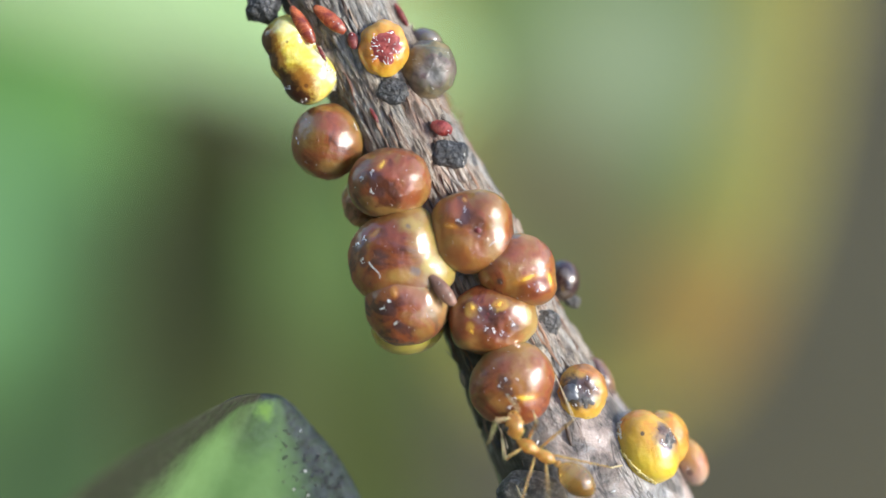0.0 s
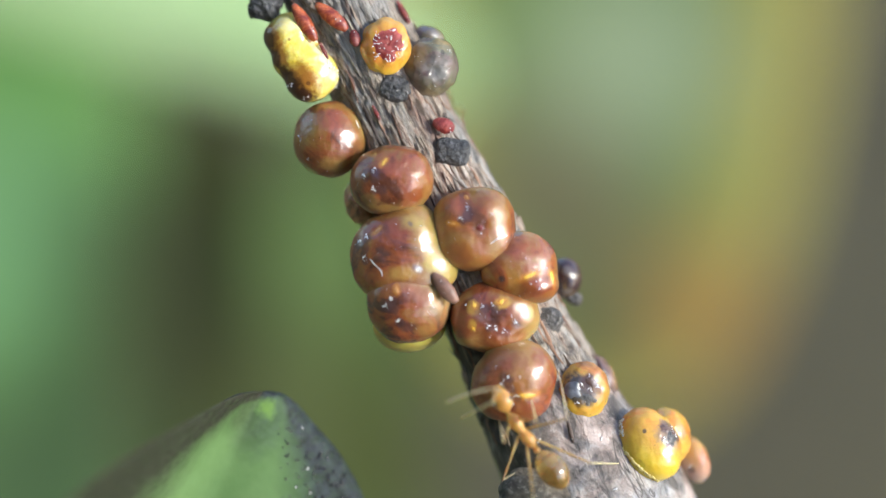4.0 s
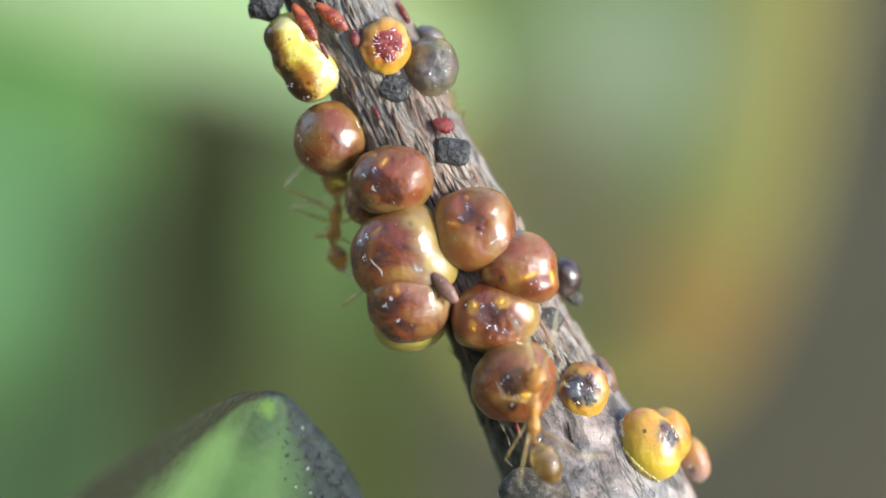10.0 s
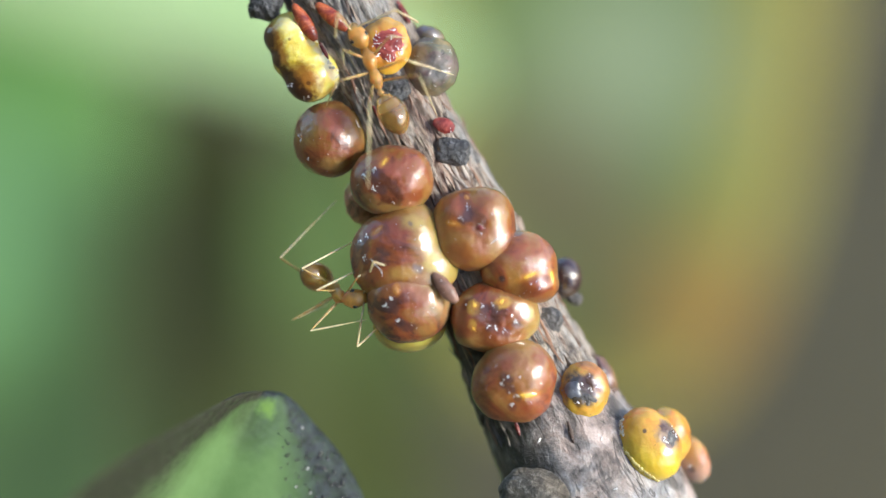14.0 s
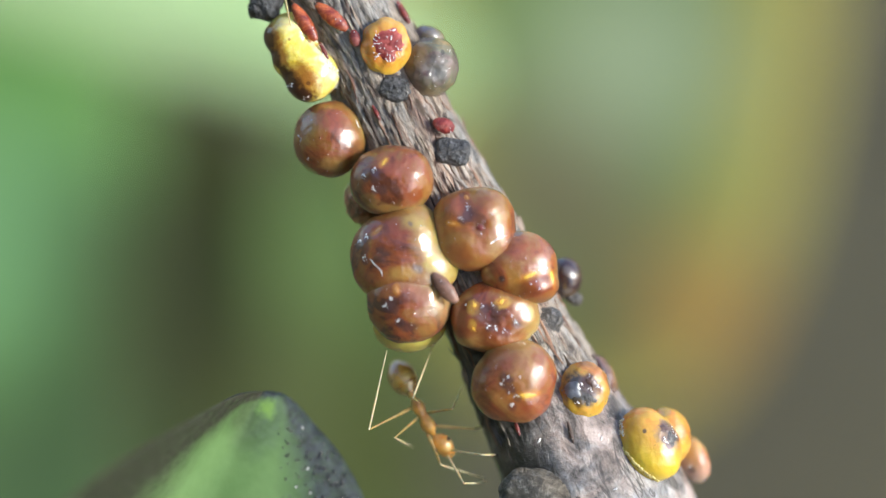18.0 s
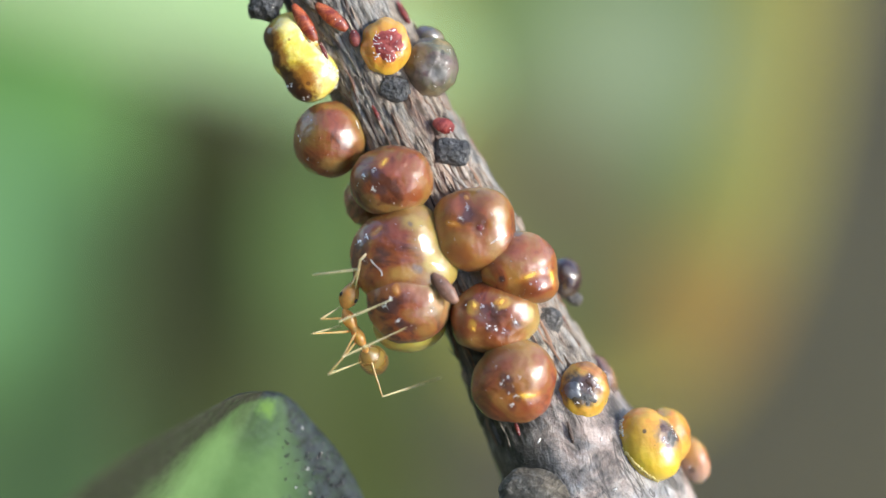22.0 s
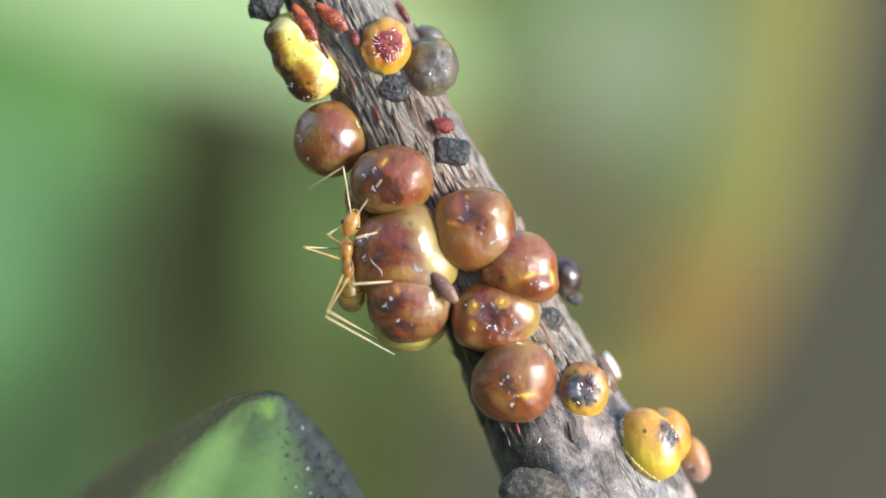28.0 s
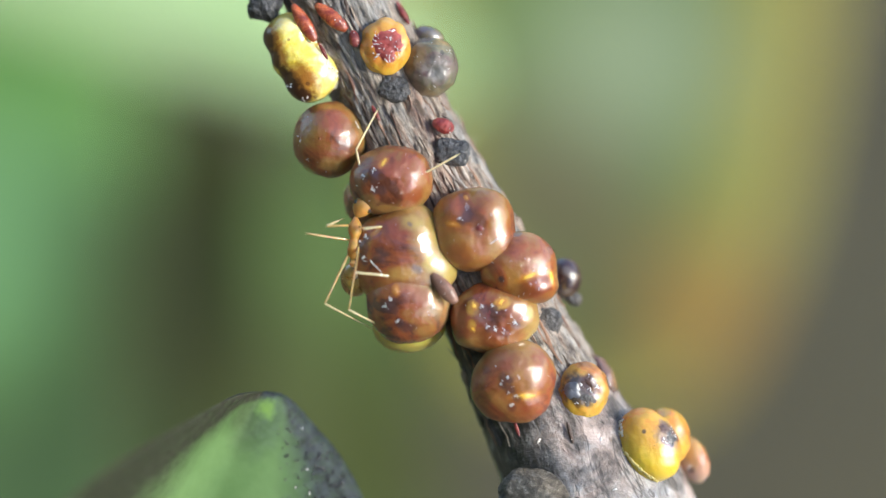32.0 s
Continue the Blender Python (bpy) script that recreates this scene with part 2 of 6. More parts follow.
# ---- builders ----
def mesh_of(name, verts, faces, material, smooth=True):
    me = bpy.data.meshes.new(name)
    me.from_pydata([tuple(v) for v in verts], [], faces)
    me.polygons.foreach_set("use_smooth", [smooth] * len(me.polygons))
    me.materials.append(material)
    me.update()
    return me


def part(name, me, parent, label="", m=None):
    ob = new(name, me)
    ob.parent = parent
    if m is not None:
        ob.matrix_basis = m
    return tagged(ob, label)


def thing(name, m, label, category, group="", kind="", me=None):
    ob = new(name, me)
    ob.matrix_world = m
    ob.empty_display_size = 0.001
    return tagged(ob, label, category, group, kind)


def grid_faces(rows, cols, wrap):
    out = []
    for i in range(rows - 1):
        for j in range(cols if wrap else cols - 1):
            k = (j + 1) % cols
            out.append((i * cols + j, i * cols + k, (i + 1) * cols + k, (i + 1) * cols + j))
    return out


def turned(profile, cols, shape=None):
    """A closed body round local x: rows of (x, radius), with shape(x, angle, radius) for its cross-section."""
    verts = []
    for x, r in profile:
        for j in range(cols):
            a = 2 * math.pi * j / cols
            verts.append(shape(x, a, r) if shape else (x, r * math.cos(a), r * math.sin(a)))
    n = len(verts)
    faces = grid_faces(len(profile), cols, True)
    faces.append(tuple(reversed(range(cols))))
    faces.append(tuple(range(n - cols, n)))
    return verts, faces


def hose(points, radii, cols=10):
    """A tube along points of local space."""
    verts = []
    pts = [Vector(p) for p in points]
    up = Vector((0.13, 0.21, 0.97))
    for i, p in enumerate(pts):
        way = (pts[min(i + 1, len(pts) - 1)] - pts[max(i - 1, 0)]).normalized()
        side = way.cross(up).normalized()
        lift = side.cross(way)
        for j in range(cols):
            a = 2 * math.pi * j / cols
            verts.append(p + (side * math.cos(a) + lift * math.sin(a)) * radii[i])
    n = len(verts)
    faces = grid_faces(len(pts), cols, True)
    faces += [tuple(range(cols)), tuple(reversed(range(n - cols, n)))]
    return verts, faces


def smooth_between(table, x):
    """A smooth value from a short table of (x, value)."""
    if x <= table[0][0]:
        (a, p), (b, q) = table[0], table[1]
        return p + (q - p) * (x - a) / (b - a)
    if x >= table[-1][0]:
        (a, p), (b, q) = table[-2], table[-1]
        return p + (q - p) * (x - a) / (b - a)
    for i in range(len(table) - 1):
        (a, p), (b, q) = table[i], table[i + 1]
        if a <= x <= b:
            def slope(k):
                if k <= 0 or k >= len(table) - 1:
                    return (q - p) / (b - a)
                return (table[k + 1][1] - table[k - 1][1]) / (table[k + 1][0] - table[k - 1][0])
            f, w = (x - a) / (b - a), b - a
            return (p * (1 + 2 * f) * (1 - f) ** 2 + slope(i) * w * f * (1 - f) ** 2
                    + q * f * f * (3 - 2 * f) + slope(i + 1) * w * f * f * (f - 1))


# ---- the ground ----
def ground_paint():
    p = Paint("dry_soil", 0.9)
    p.color(p.ramp(p.noise(14, 5, 0.6), (0.35, (0.070, 0.060, 0.031)), (0.65, (0.090, 0.077, 0.041))))
    p.bump(p.noise(160, 5, 0.7), 0.003, 0.7)
    return p.m


n_ring, n_round = 40, 72
gv = [(0, 0, 0)]
gf = []
for i in range(n_ring):
    r = 0.05 * 1.32 ** i
    for j in range(n_round):
        a = 2 * math.pi * j / n_round
        x, y = r * math.cos(a), r * math.sin(a)
        gv.append((x, y, 0.006 * noise.noise((x * 9, y * 9, 3)) * min(1, 3 / (r + 0.01)) if r < 60 else 0))
for j in range(n_round):
    gf.append((0, 1 + j, 1 + (j + 1) % n_round))
for i in range(n_ring - 1):
    for j in range(n_round):
        k = (j + 1) % n_round
        a, b = 1 + i * n_round, 1 + (i + 1) * n_round
        gf.append((a + j, b + j, b + k, a + k))
thing("ground", Matrix(), "dry grey-brown soil, far out of focus", "ground", kind="structure", me=mesh_of("ground", gv, gf, ground_paint()))

# ---- the twig ----
MIDLINE = [(-700, 266), (-300, 458), (0, 604), (200, 704), (400, 812), (600, 908), (660, 940), (720, 970), (770, 996), (830, 1033), (890, 1068), (1000, 1126), (1300, 1274), (1700, 1480)]
GIRTH = [(-700, 88), (0, 91), (200, 91), (400, 92), (600, 107), (660, 113), (720, 121), (770, 130), (830, 146), (890, 152), (960, 148), (1100, 130), (1700, 125)]
SWELL = [(-700, 92), (0, 97), (400, 97), (600, 104), (760, 112), (880, 132), (1700, 125)]
DEEP = 2.3
LEAN = math.atan2(0.49, 1.0)
TWIG_AT = Matrix.Translation(flat(784, 400, DEEP)) @ Matrix.Rotation(LEAN, 4, "Z") @ Matrix.Rotation(radians(90), 4, "X")
TWIG = PLAN @ TWIG_AT
UNTWIG = TWIG_AT.inverted()


def ridges(a, y, seed=0.0):
    """The bark's relief at the angle a and the height y, in grid units."""
    c, s = math.cos(a), math.sin(a)
    h = 6.0 * noise.noise((c * 2.1 + seed, s * 2.1, y * 0.006))
    h += 4.0 * noise.noise((c * 7 + seed, s * 7, y * 0.011 + 9))
    h += 7.0 * abs(noise.noise((c * 9, s * 9 + seed, y * 0.022 + 5))) - 2
    crack = abs(noise.noise((c * 5 + 7, s * 5, y * 0.017))) / 0.10
    h -= 8.0 * max(0.0, 1 - crack) ** 1.5
    h += 3.4 * noise.noise((c * 26, s * 26, y * 0.022 + 0.8 * noise.noise((c * 4, s * 4, y * 0.02)))) + 1.4 * noise.noise((c * 48, s * 48, y * 0.05))
    h *= 1 - 0.86 * min(1.0, max(0.0, (y - 690) / 90))
    knot = math.exp(-((y - 905) / 75) ** 2) * math.exp(-((math.atan2(math.sin(a - 1.95), math.cos(a - 1.95))) / 0.62) ** 2)
    return h + 14 * knot


def twig_point(a, y, lift=0.0):
    """A place on the bark in the plan's space: a = 90 degrees faces the camera, 0 the right."""
    x, r = smooth_between(MIDLINE, y), smooth_between(GIRTH, y)
    proud = ridges(a, y) + lift
    r += proud
    deep = smooth_between(SWELL, y) + proud
    c, s = math.cos(a), math.sin(a)
    return flat(x + r * c * math.cos(LEAN), y - r * c * math.sin(LEAN), DEEP - deep * s * 0.92 / 42)


def build_twig():
    cols = 190
    heights = [-700 + 25 * i for i in range(26)] + [-50 + 4.0 * i for i in range(250)] + [950 + 25 * i for i in range(31)]
    verts = [UNTWIG @ twig_point(2 * math.pi * j / cols, y) for y in heights for j in range(cols)]
    faces = grid_faces(len(heights), cols, True)
    faces += [tuple(range(cols)), tuple(reversed(range(len(verts) - cols, len(verts))))]
    root = thing("twig", TWIG, "rough grey-brown woody twig with fibrous cracked bark", "twig")
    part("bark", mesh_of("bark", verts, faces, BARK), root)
    # the stem below, down to the soil
    top = PLAN @ flat(1465, 1670, DEEP)
    way = (PLAN.to_3x3() @ Vector((0.44, -0.9, 0.0))).normalized()
    run = top.z / -way.z
    pts, radii = [], []
    for i in range(25):
        f = i / 24
        p = top + way * run * f + Vector((0.012 * math.sin(f * 5), 0.010 * math.sin(f * 7), 0))
        if i == 24:
            p.z = -0.004
        pts.append(TWIG.inverted() @ p)
        radii.append(0.0029 + 0.0022 * f)
    v, f = hose(pts, radii, 20)
    part("stem", mesh_of("stem", v, f, BARK), root, "thicker stem rising from the soil")
    # the scar of a lost side shoot
    v, f = dome(86, 64, 34, furrows=(30, 100, 200, 300), depth=0.05, rough=0.09, seed=44, dent=0.12, cols=72, rows=44)
    part("branch_scar", mesh_of("branch_scar", v, f, SCAR), root, "rounded dark grey scar of a lost shoot", UNTWIG @ Matrix.Translation(flat(962, 896, -0.05)) @ Matrix.Rotation(radians(-22), 4, "Z"))
    rnd = random.Random(4)
    # loose strips of bark
    for i in range(130):
        y = rnd.uniform(-20, 730)
        a = radians(rnd.uniform(-5, 185))
        pale = i >= 116
        if pale:
            y, a = rnd.uniform(300, 338), radians(rnd.uniform(38, 78))
        length, width = rnd.uniform(30, 110), rnd.uniform(1.4, 4.2) * (1.5 if i % 6 == 0 else 1)
        sv = []
        n = 7
        for k in range(n):
            f = k / (n - 1)
            w = width * math.sin(math.pi * min(0.96, 0.1 + f * 0.86)) ** 0.7 * (0.7 + 0.6 * noise.noise((i * 3.1, f * 4, 0))) / smooth_between(GIRTH, y)
            lift = 2.6 + 4.0 * (abs(f - 0.5) * 2) ** 3 * rnd.uniform(0.3, 1.3)
            yy = y + (f - 0.5) * length
            drift = 0.04 * math.sin(i + f * 3)
            for s, l in ((-1, 0), (-0.4, 2.0), (0.5, 1.6), (1, 0)):
                sv.append(UNTWIG @ twig_point(a + drift + s * w, yy, lift + l - 1.5))
        fs = grid_faces(n, 4, False)
        part("bark_strip", mesh_of("bark_strip", sv, fs, STRIP_PALE if pale else (BARK, STRIP, STRIP_RUST, STRIP, STRIP_DARK, STRIP_RUST)[i % 6]), root)
    # bright white flecks for the glints of pale shards on the worn lower bark
    for x, y, size, turn in ((957, 780, 3.2, 60), (1067, 777, 2.8, 75), (1090, 867, 3.0, 20)):
        at = min((twig_point(radians(u), y + w, 1.0) for u in range(10, 171, 3) for w in range(-60, 61, 6)), key=lambda p: (p - flat(x, y, -p.z * 1000)).length)
        v, f = blob(size, x, 0.35, 8, 5)
        part("wax_fleck", mesh_of("wax_fleck", v, f, WAX), root, "white fleck for a glinting shard", UNTWIG @ Matrix.Translation(at) @ Matrix.Rotation(radians(turn), 4, "Z") @ Matrix.Diagonal((1.7, 0.6, 1, 1)))
    # short broken plates of bark
    for i in range(90):
        y, a = rnd.uniform(-10, 720), radians(rnd.uniform(0, 180))
        tall, wide = rnd.uniform(8, 30), rnd.uniform(1.6, 4.2)
        n, ring = 9, []
        for k in range(n):
            q = 2 * math.pi * k / n
            s = rnd.uniform(0.65, 1.15)
            ring.append((a + wide * s * math.cos(q) / 95, y + tall * s * math.sin(q)))
        lift = rnd.uniform(0.8, 2.6)
        sv = [UNTWIG @ twig_point(u, w, lift + rnd.uniform(-0.8, 1.2)) for u, w in ring] + [UNTWIG @ twig_point(u, w, -3) for u, w in ring]
        fs = [tuple(reversed(range(n)))] + [(k, (k + 1) % n, n + (k + 1) % n, n + k) for k in range(n)]
        part("bark_plate", mesh_of("bark_plate", sv, fs, (BARK, STRIP_DARK, BARK, STRIP)[i % 4], False), root)
    return root


def strip_paint(name, a, b):
    p = Paint(name, 0.6, 0.1)
    tone = p.mix(p.chance(), a, b)
    fib = p.noise(6500, 5, 0.6, p.vec(scale=(1, 1, 0.15)))
    p.color(p.mix(p.ramp(fib, (0.3, 0.75), (0.65, 0.0)), tone, (0.035, 0.027, 0.022)))
    p.bump(fib, 0.00006, 0.8)
    return p.m


def scar_paint():
    p = Paint("scar_bark", 0.6, 0.15)
    grit = p.noise(2300, 7, 0.72, None, 0.25)
    tone = p.ramp(grit, (0.32, (0.020, 0.019, 0.017)), (0.52, (0.075, 0.070, 0.058)), (0.70, (0.30, 0.29, 0.27)))
    p.color(p.mix(p.ramp(p.noise(800, 4, 0.6), (0.45, 0.0), (0.62, 0.7)), tone, p.ramp(grit, (0.35, (0.06, 0.045, 0.03)), (0.65, (0.30, 0.25, 0.19)))))
    p.bump(p.math("ADD", grit, p.math("MULTIPLY", p.noise(9000, 3), 0.3)), 0.00016, 0.9)
    return p.m


SCAR = scar_paint()
STRIP = strip_paint("bark_fibre", (0.28, 0.185, 0.13), (0.52, 0.44, 0.37))
STRIP_PALE = strip_paint("bark_pale", (0.50, 0.38, 0.31), (0.74, 0.66, 0.60))
STRIP_RUST = strip_paint("bark_rust", (0.22, 0.095, 0.06), (0.44, 0.25, 0.16))
STRIP_DARK = strip_paint("bark_fibre_dark", (0.055, 0.042, 0.036), (0.15, 0.07, 0.05))


# ---- scale insects ----
def dome(rx, ry, rz, furrows=(), depth=0.12, width=0.3, rough=0.03, seed=0, dent=0.0, cols=112, rows=66, skirt=0.0, rim=0):
    """A waxy globe, half-sizes in grid units, local z outward; furrows are angles round z in degrees."""
    verts = []
    for i in range(rows):
        th = math.pi * (i + 0.02) / (rows - 0.96)
        for j in range(cols):
            a = 2 * math.pi * j / cols
            r = 1.0
            for f in furrows:
                q = math.atan2(math.sin(a - radians(f)), math.cos(a - radians(f)))
                r -= depth * math.exp(-(q / width) ** 2) * math.sin(th) ** 0.6 * (0.35 + 0.65 * math.sin(th))
            r -= dent * math.exp(-(th / 0.42) ** 2)
            d = Vector((math.sin(th) * math.cos(a), math.sin(th) * math.sin(a), math.cos(th)))
            r += rough * noise.noise(d * 2.1 + Vector((seed, 0, 0))) + rough * 0.22 * noise.noise(d * 5 + Vector((0, seed, 0))) + rough * 0.14 * noise.noise(d * 10 + Vector((0, 3, seed)))
            if skirt and th > 1.35:
                r += skirt * (th - 1.35) * (1 + 0.25 * math.sin(a * (rim or 9)))
            verts.append((d.x * rx * r * GRID, d.y * ry * r * GRID, d.z * rz * r * GRID))
    faces = grid_faces(rows, cols, True)
    n = len(verts)
    faces += [tuple(range(cols)), tuple(reversed(range(n - cols, n)))]
    return verts, faces


def fused(lobes, k=16.0, rough=0.03, seed=0, cols=120, rows=76):
    """A closed skin drawn smoothly over several egg-shaped swellings, seen from the first one's middle.
    lobes: (x to the right, y down, z outward, and the three half-sizes) in grid units; k: how softly they run together."""
    th = np.pi * (np.arange(rows) + 0.02) / (rows - 0.96)
    a = 2 * np.pi * np.arange(cols) / cols
    th, a = np.meshgrid(th, a, indexing="ij")
    ways = np.stack([np.sin(th) * np.cos(a), np.sin(th) * np.sin(a), np.cos(th)], -1).reshape(-1, 3)
    low, high = np.zeros(len(ways)), np.full(len(ways), 260.0)
    for _ in range(22):
        mid = (low + high) / 2
        p = ways * mid[:, None]
        total = np.zeros(len(ways))
        for x, y, z, rx, ry, rz in lobes:
            q = (p - (x, -y, z)) / (rx, ry, rz)
            total += np.exp(-np.clip((np.sqrt((q * q).sum(1)) - 1) * min(rx, ry, rz) / k, -30, 30))
        inside = total > 1.0
        low, high = np.where(inside, mid, low), np.where(inside, high, mid)
    verts = []
    for w, r in zip(ways, low):
        d = Vector(w)
        r *= 1 + rough * noise.noise(d * 2.1 + Vector((seed, 0, 0))) + rough * 0.3 * noise.noise(d * 5 + Vector((0, seed, 0)))
        r *= 1 + 0.006 * noise.noise(d * 9 + Vector((0, 0, seed))) + 0.0012 * noise.noise(d * 21 + Vector((seed, 0, 3)))
        verts.append(d * (r * GRID))
    n = len(verts)
    return verts, grid_faces(rows, cols, True) + [tuple(range(cols)), tuple(reversed(range(n - cols, n)))]


def blob(size, seed, flatness=0.5, cols=7, rows=5):
    rnd = random.Random(seed)
    verts = []
    for i in range(rows):
        th = math.pi * (i + 0.15) / (rows - 0.7)
        for j in range(cols):
            a = 2 * math.pi * j / cols
            r = size * rnd.uniform(0.7, 1.25) * GRID
            verts.append((r * math.sin(th) * math.cos(a), r * math.sin(th) * math.sin(a), r * math.cos(th) * flatness))
    faces = grid_faces(rows, cols, True)
    n = len(verts)
    return verts, faces + [tuple(range(cols)), tuple(reversed(range(n - cols, n)))]


def with_foot(me, half):
    """How far each place of a shell lies from its crown: 0 at the crown, 0.5 at the waist."""
    me.attributes.new("foot", "FLOAT", "POINT").data.foreach_set("value", [math.atan2(math.hypot(v.co.x / half[0], v.co.y / half[1]), v.co.z / half[2]) / math.pi for v in me.vertices])
    return me


class Insect:
    """One scale insect at a place of the plan, with tufts and marks laid on its skin by plan places."""

    def __init__(self, name, x, y, d, half, material, label, group, turn=(0, 0, 0), body=None, **shape):
        self.x, self.y, self.d, self.half = x, y, d, half
        self.base = Matrix.Translation(flat(x, y, d)) @ Euler([radians(a) for a in turn]).to_matrix().to_4x4()
        self.back = self.base.inverted()
        self.root = thing(name, PLAN @ self.base, label, "scale insect", group)
        v, f = body or dome(*half, **shape)
        self.paint = material if isinstance(material, Paint) else None
        material = material.m if self.paint else material
        self.material = material
        self.verts, self.faces = list(v), list(f)
        part("shell", with_foot(mesh_of("shell", v, f, material), half), self.root)
        self.tree = BVHTree.FromPolygons(self.verts, self.faces)

    def lobe(self, x, y, d, half, material=None, **shape):
        """A second swelling of the same insect."""
        v, f = dome(*half, **shape)
        m = self.back @ Matrix.Translation(flat(x, y, d))
        me = mesh_of("side_lobe", v, f, material.m if material else self.material)
        with_foot(me, half)
        v = [m @ Vector(p) for p in v]
        for vertex, place in zip(me.vertices, v):
            vertex.co = place
        me.update()
        part("side_lobe", me, self.root)
        n = len(self.verts)
        self.verts += v
        self.faces += [tuple(k + n for k in q) for q in f]
        self.tree = BVHTree.FromPolygons(self.verts, self.faces)
        return self

    def over(self, x, y, lift=0.0):
        """Local place on the skin under the plan place x, y."""
        a = self.back @ flat(x, y, self.d - 4)
        way = (self.back @ flat(x, y, self.d + 4) - a).normalized()
        hit = self.tree.ray_cast(a, way)
        if hit[0] is None:
            hit = self.tree.find_nearest(self.back @ flat(x, y, self.d))
        return hit[0] - way * lift * GRID

    def stain(self, colour, x, y, size, stretch=1.0, turn=0.0, full=0.75):
        """A soft-edged patch of another colour in the skin."""
        p = self.paint
        m = p.t.nodes.new("ShaderNodeMapping")
        m.vector_type = "TEXTURE"
        c = self.over(x, y)
        m.inputs["Location"].default_value = c
        m.inputs["Rotation"].default_value = (0, 0, radians(-turn))
        m.inputs["Scale"].default_value = (size * stretch * GRID, size * GRID, size * 1.3 * GRID)
        p.t.links.new(p.co, m.inputs["Vector"])
        n = p.t.nodes.new("ShaderNodeVectorMath")
        n.operation = "LENGTH"
        p.t.links.new(m.outputs["Vector"], n.inputs[0])
        far = p.math("ADD", n.outputs["Value"], p.math("MULTIPLY", p.math("SUBTRACT", p.noise(2300, 4, 0.65), 0.5), 1.1))
        p.color(p.mix(p.ramp(far, (0.55, full), (1.1, 0.0)), p.last, colour))
        return self

    def tuft(self, *places, size=4.0):
        for x, y in places:
            rnd = random.Random(int(x * 7 + y))
            # purplish dark painted round large tufts for their shadow and wet pit
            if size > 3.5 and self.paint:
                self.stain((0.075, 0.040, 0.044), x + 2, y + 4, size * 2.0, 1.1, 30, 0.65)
            # white slivers: tufts of wax together with glints drawn in white
            for k in range(7 if size > 3.5 else 3):
                a = rnd.uniform(0, 6.28)
                q = rnd.uniform(0.0, 1.0) ** 1.3 * size * 1.35
                v, f = blob(size * rnd.uniform(0.12, 0.28) * (1 if k else 1.8), rnd.random(), 0.8, 7, 5)
                m = Matrix.Translation(self.over(x + q * math.cos(a) * 0.8, y + q * math.sin(a), 0.1)) @ Matrix.Rotation(rnd.uniform(0, 3.14), 4, "Z") @ Matrix.Diagonal((rnd.uniform(1.0, 2.4), 0.65, 0.8, 1))
                part("wax_tuft", mesh_of("wax_tuft", [m @ Vector(p) for p in v], f, WAX, False), self.root, "white wax tuft and glint")
        return self

    def sparkle(self, count, seed):
        """Fine white specks strewn over the skin, standing in for small glints."""
        rnd = random.Random(seed)
        for k in range(count):
            a, q = rnd.uniform(0, 6.28), 0.85 * math.sqrt(rnd.random())
            v, f = blob(rnd.uniform(0.35, 0.85), rnd.random(), 0.8, 6, 4)
            m = Matrix.Translation(self.over(self.x + q * self.half[0] * math.cos(a), self.y + q * self.half[1] * math.sin(a), 0.1))
            part("wax_speck", mesh_of("wax_speck", [m @ Vector(p) for p in v], f, WAX), self.root)
        return self

    def line(self, name, material, width, *places, label="", lift=0.3):
        pts = []
        n = 9
        for i in range(n):
            f = i / (n - 1) * (len(places) - 1)
            k = min(int(f), len(places) - 2)
            g = f - k
            pts.append(self.over(places[k][0] * (1 - g) + places[k + 1][0] * g, places[k][1] * (1 - g) + places[k + 1][1] * g, lift))
        rnd = random.Random(int(places[0][0]))
        radii = [width * GRID * (0.15 + 0.6 * math.sin(math.pi * (i + 0.4) / (n - 0.2)) ** 0.8) * rnd.uniform(0.7, 1.25) for i in range(n)]
        v, f = hose(pts, radii, 7)
        part(name, mesh_of(name, v, f, material), self.root, label)
        return self

    def patch(self, name, material, x, y, size, label="", stretch=1.0, turn=0.0, ragged=0.35, thick=1.4):
        """A thin mark that follows the skin, with a ragged edge."""
        if material in (CRACK, RIDGE):
            self.stain((0.52, 0.21, 0.035), x, y, size * 2.1, max(1.0, stretch * 0.8), turn, 0.8)
        rings, cols = 7, 30
        verts, a0 = [], radians(turn)
        for i in range(rings):
            f = (i + 0.02) / (rings - 1)
            for j in range(cols):
                a = 2 * math.pi * j / cols
                w = 1 + ragged * (noise.noise((math.cos(a) * 1.6 + x, math.sin(a) * 1.6, y * 0.3)) + 0.6 * noise.noise((math.cos(a) * 4 + x, math.sin(a) * 4, y)))
                u, v = size * f * w * stretch * math.cos(a), size * f * w * math.sin(a) * (1 - 0.6 * math.cos(a) ** 2 if stretch > 1.9 else 1)
                u, v = u * math.cos(a0) - v * math.sin(a0), u * math.sin(a0) + v * math.cos(a0)
                verts.append(self.over(x + u, y + v, thick * (1 - f ** 3) - 0.8 + 0.5 * noise.noise((u * 0.3, v * 0.3, x))))
        faces = grid_faces(rings, cols, True)
        faces.append(tuple(range(cols)))
        part(name, mesh_of(name, verts, faces, material), self.root, label)
        return self


twig = build_twig()
BROWN, DEEP_BROWN, OLIVE = (0.300, 0.112, 0.034), (0.140, 0.040, 0.020), (0.36, 0.26, 0.08)
PALE = (0.47, 0.38, 0.115)
YELLOW, ORANGE = (0.83, 0.52, 0.055), (0.68, 0.27, 0.028)
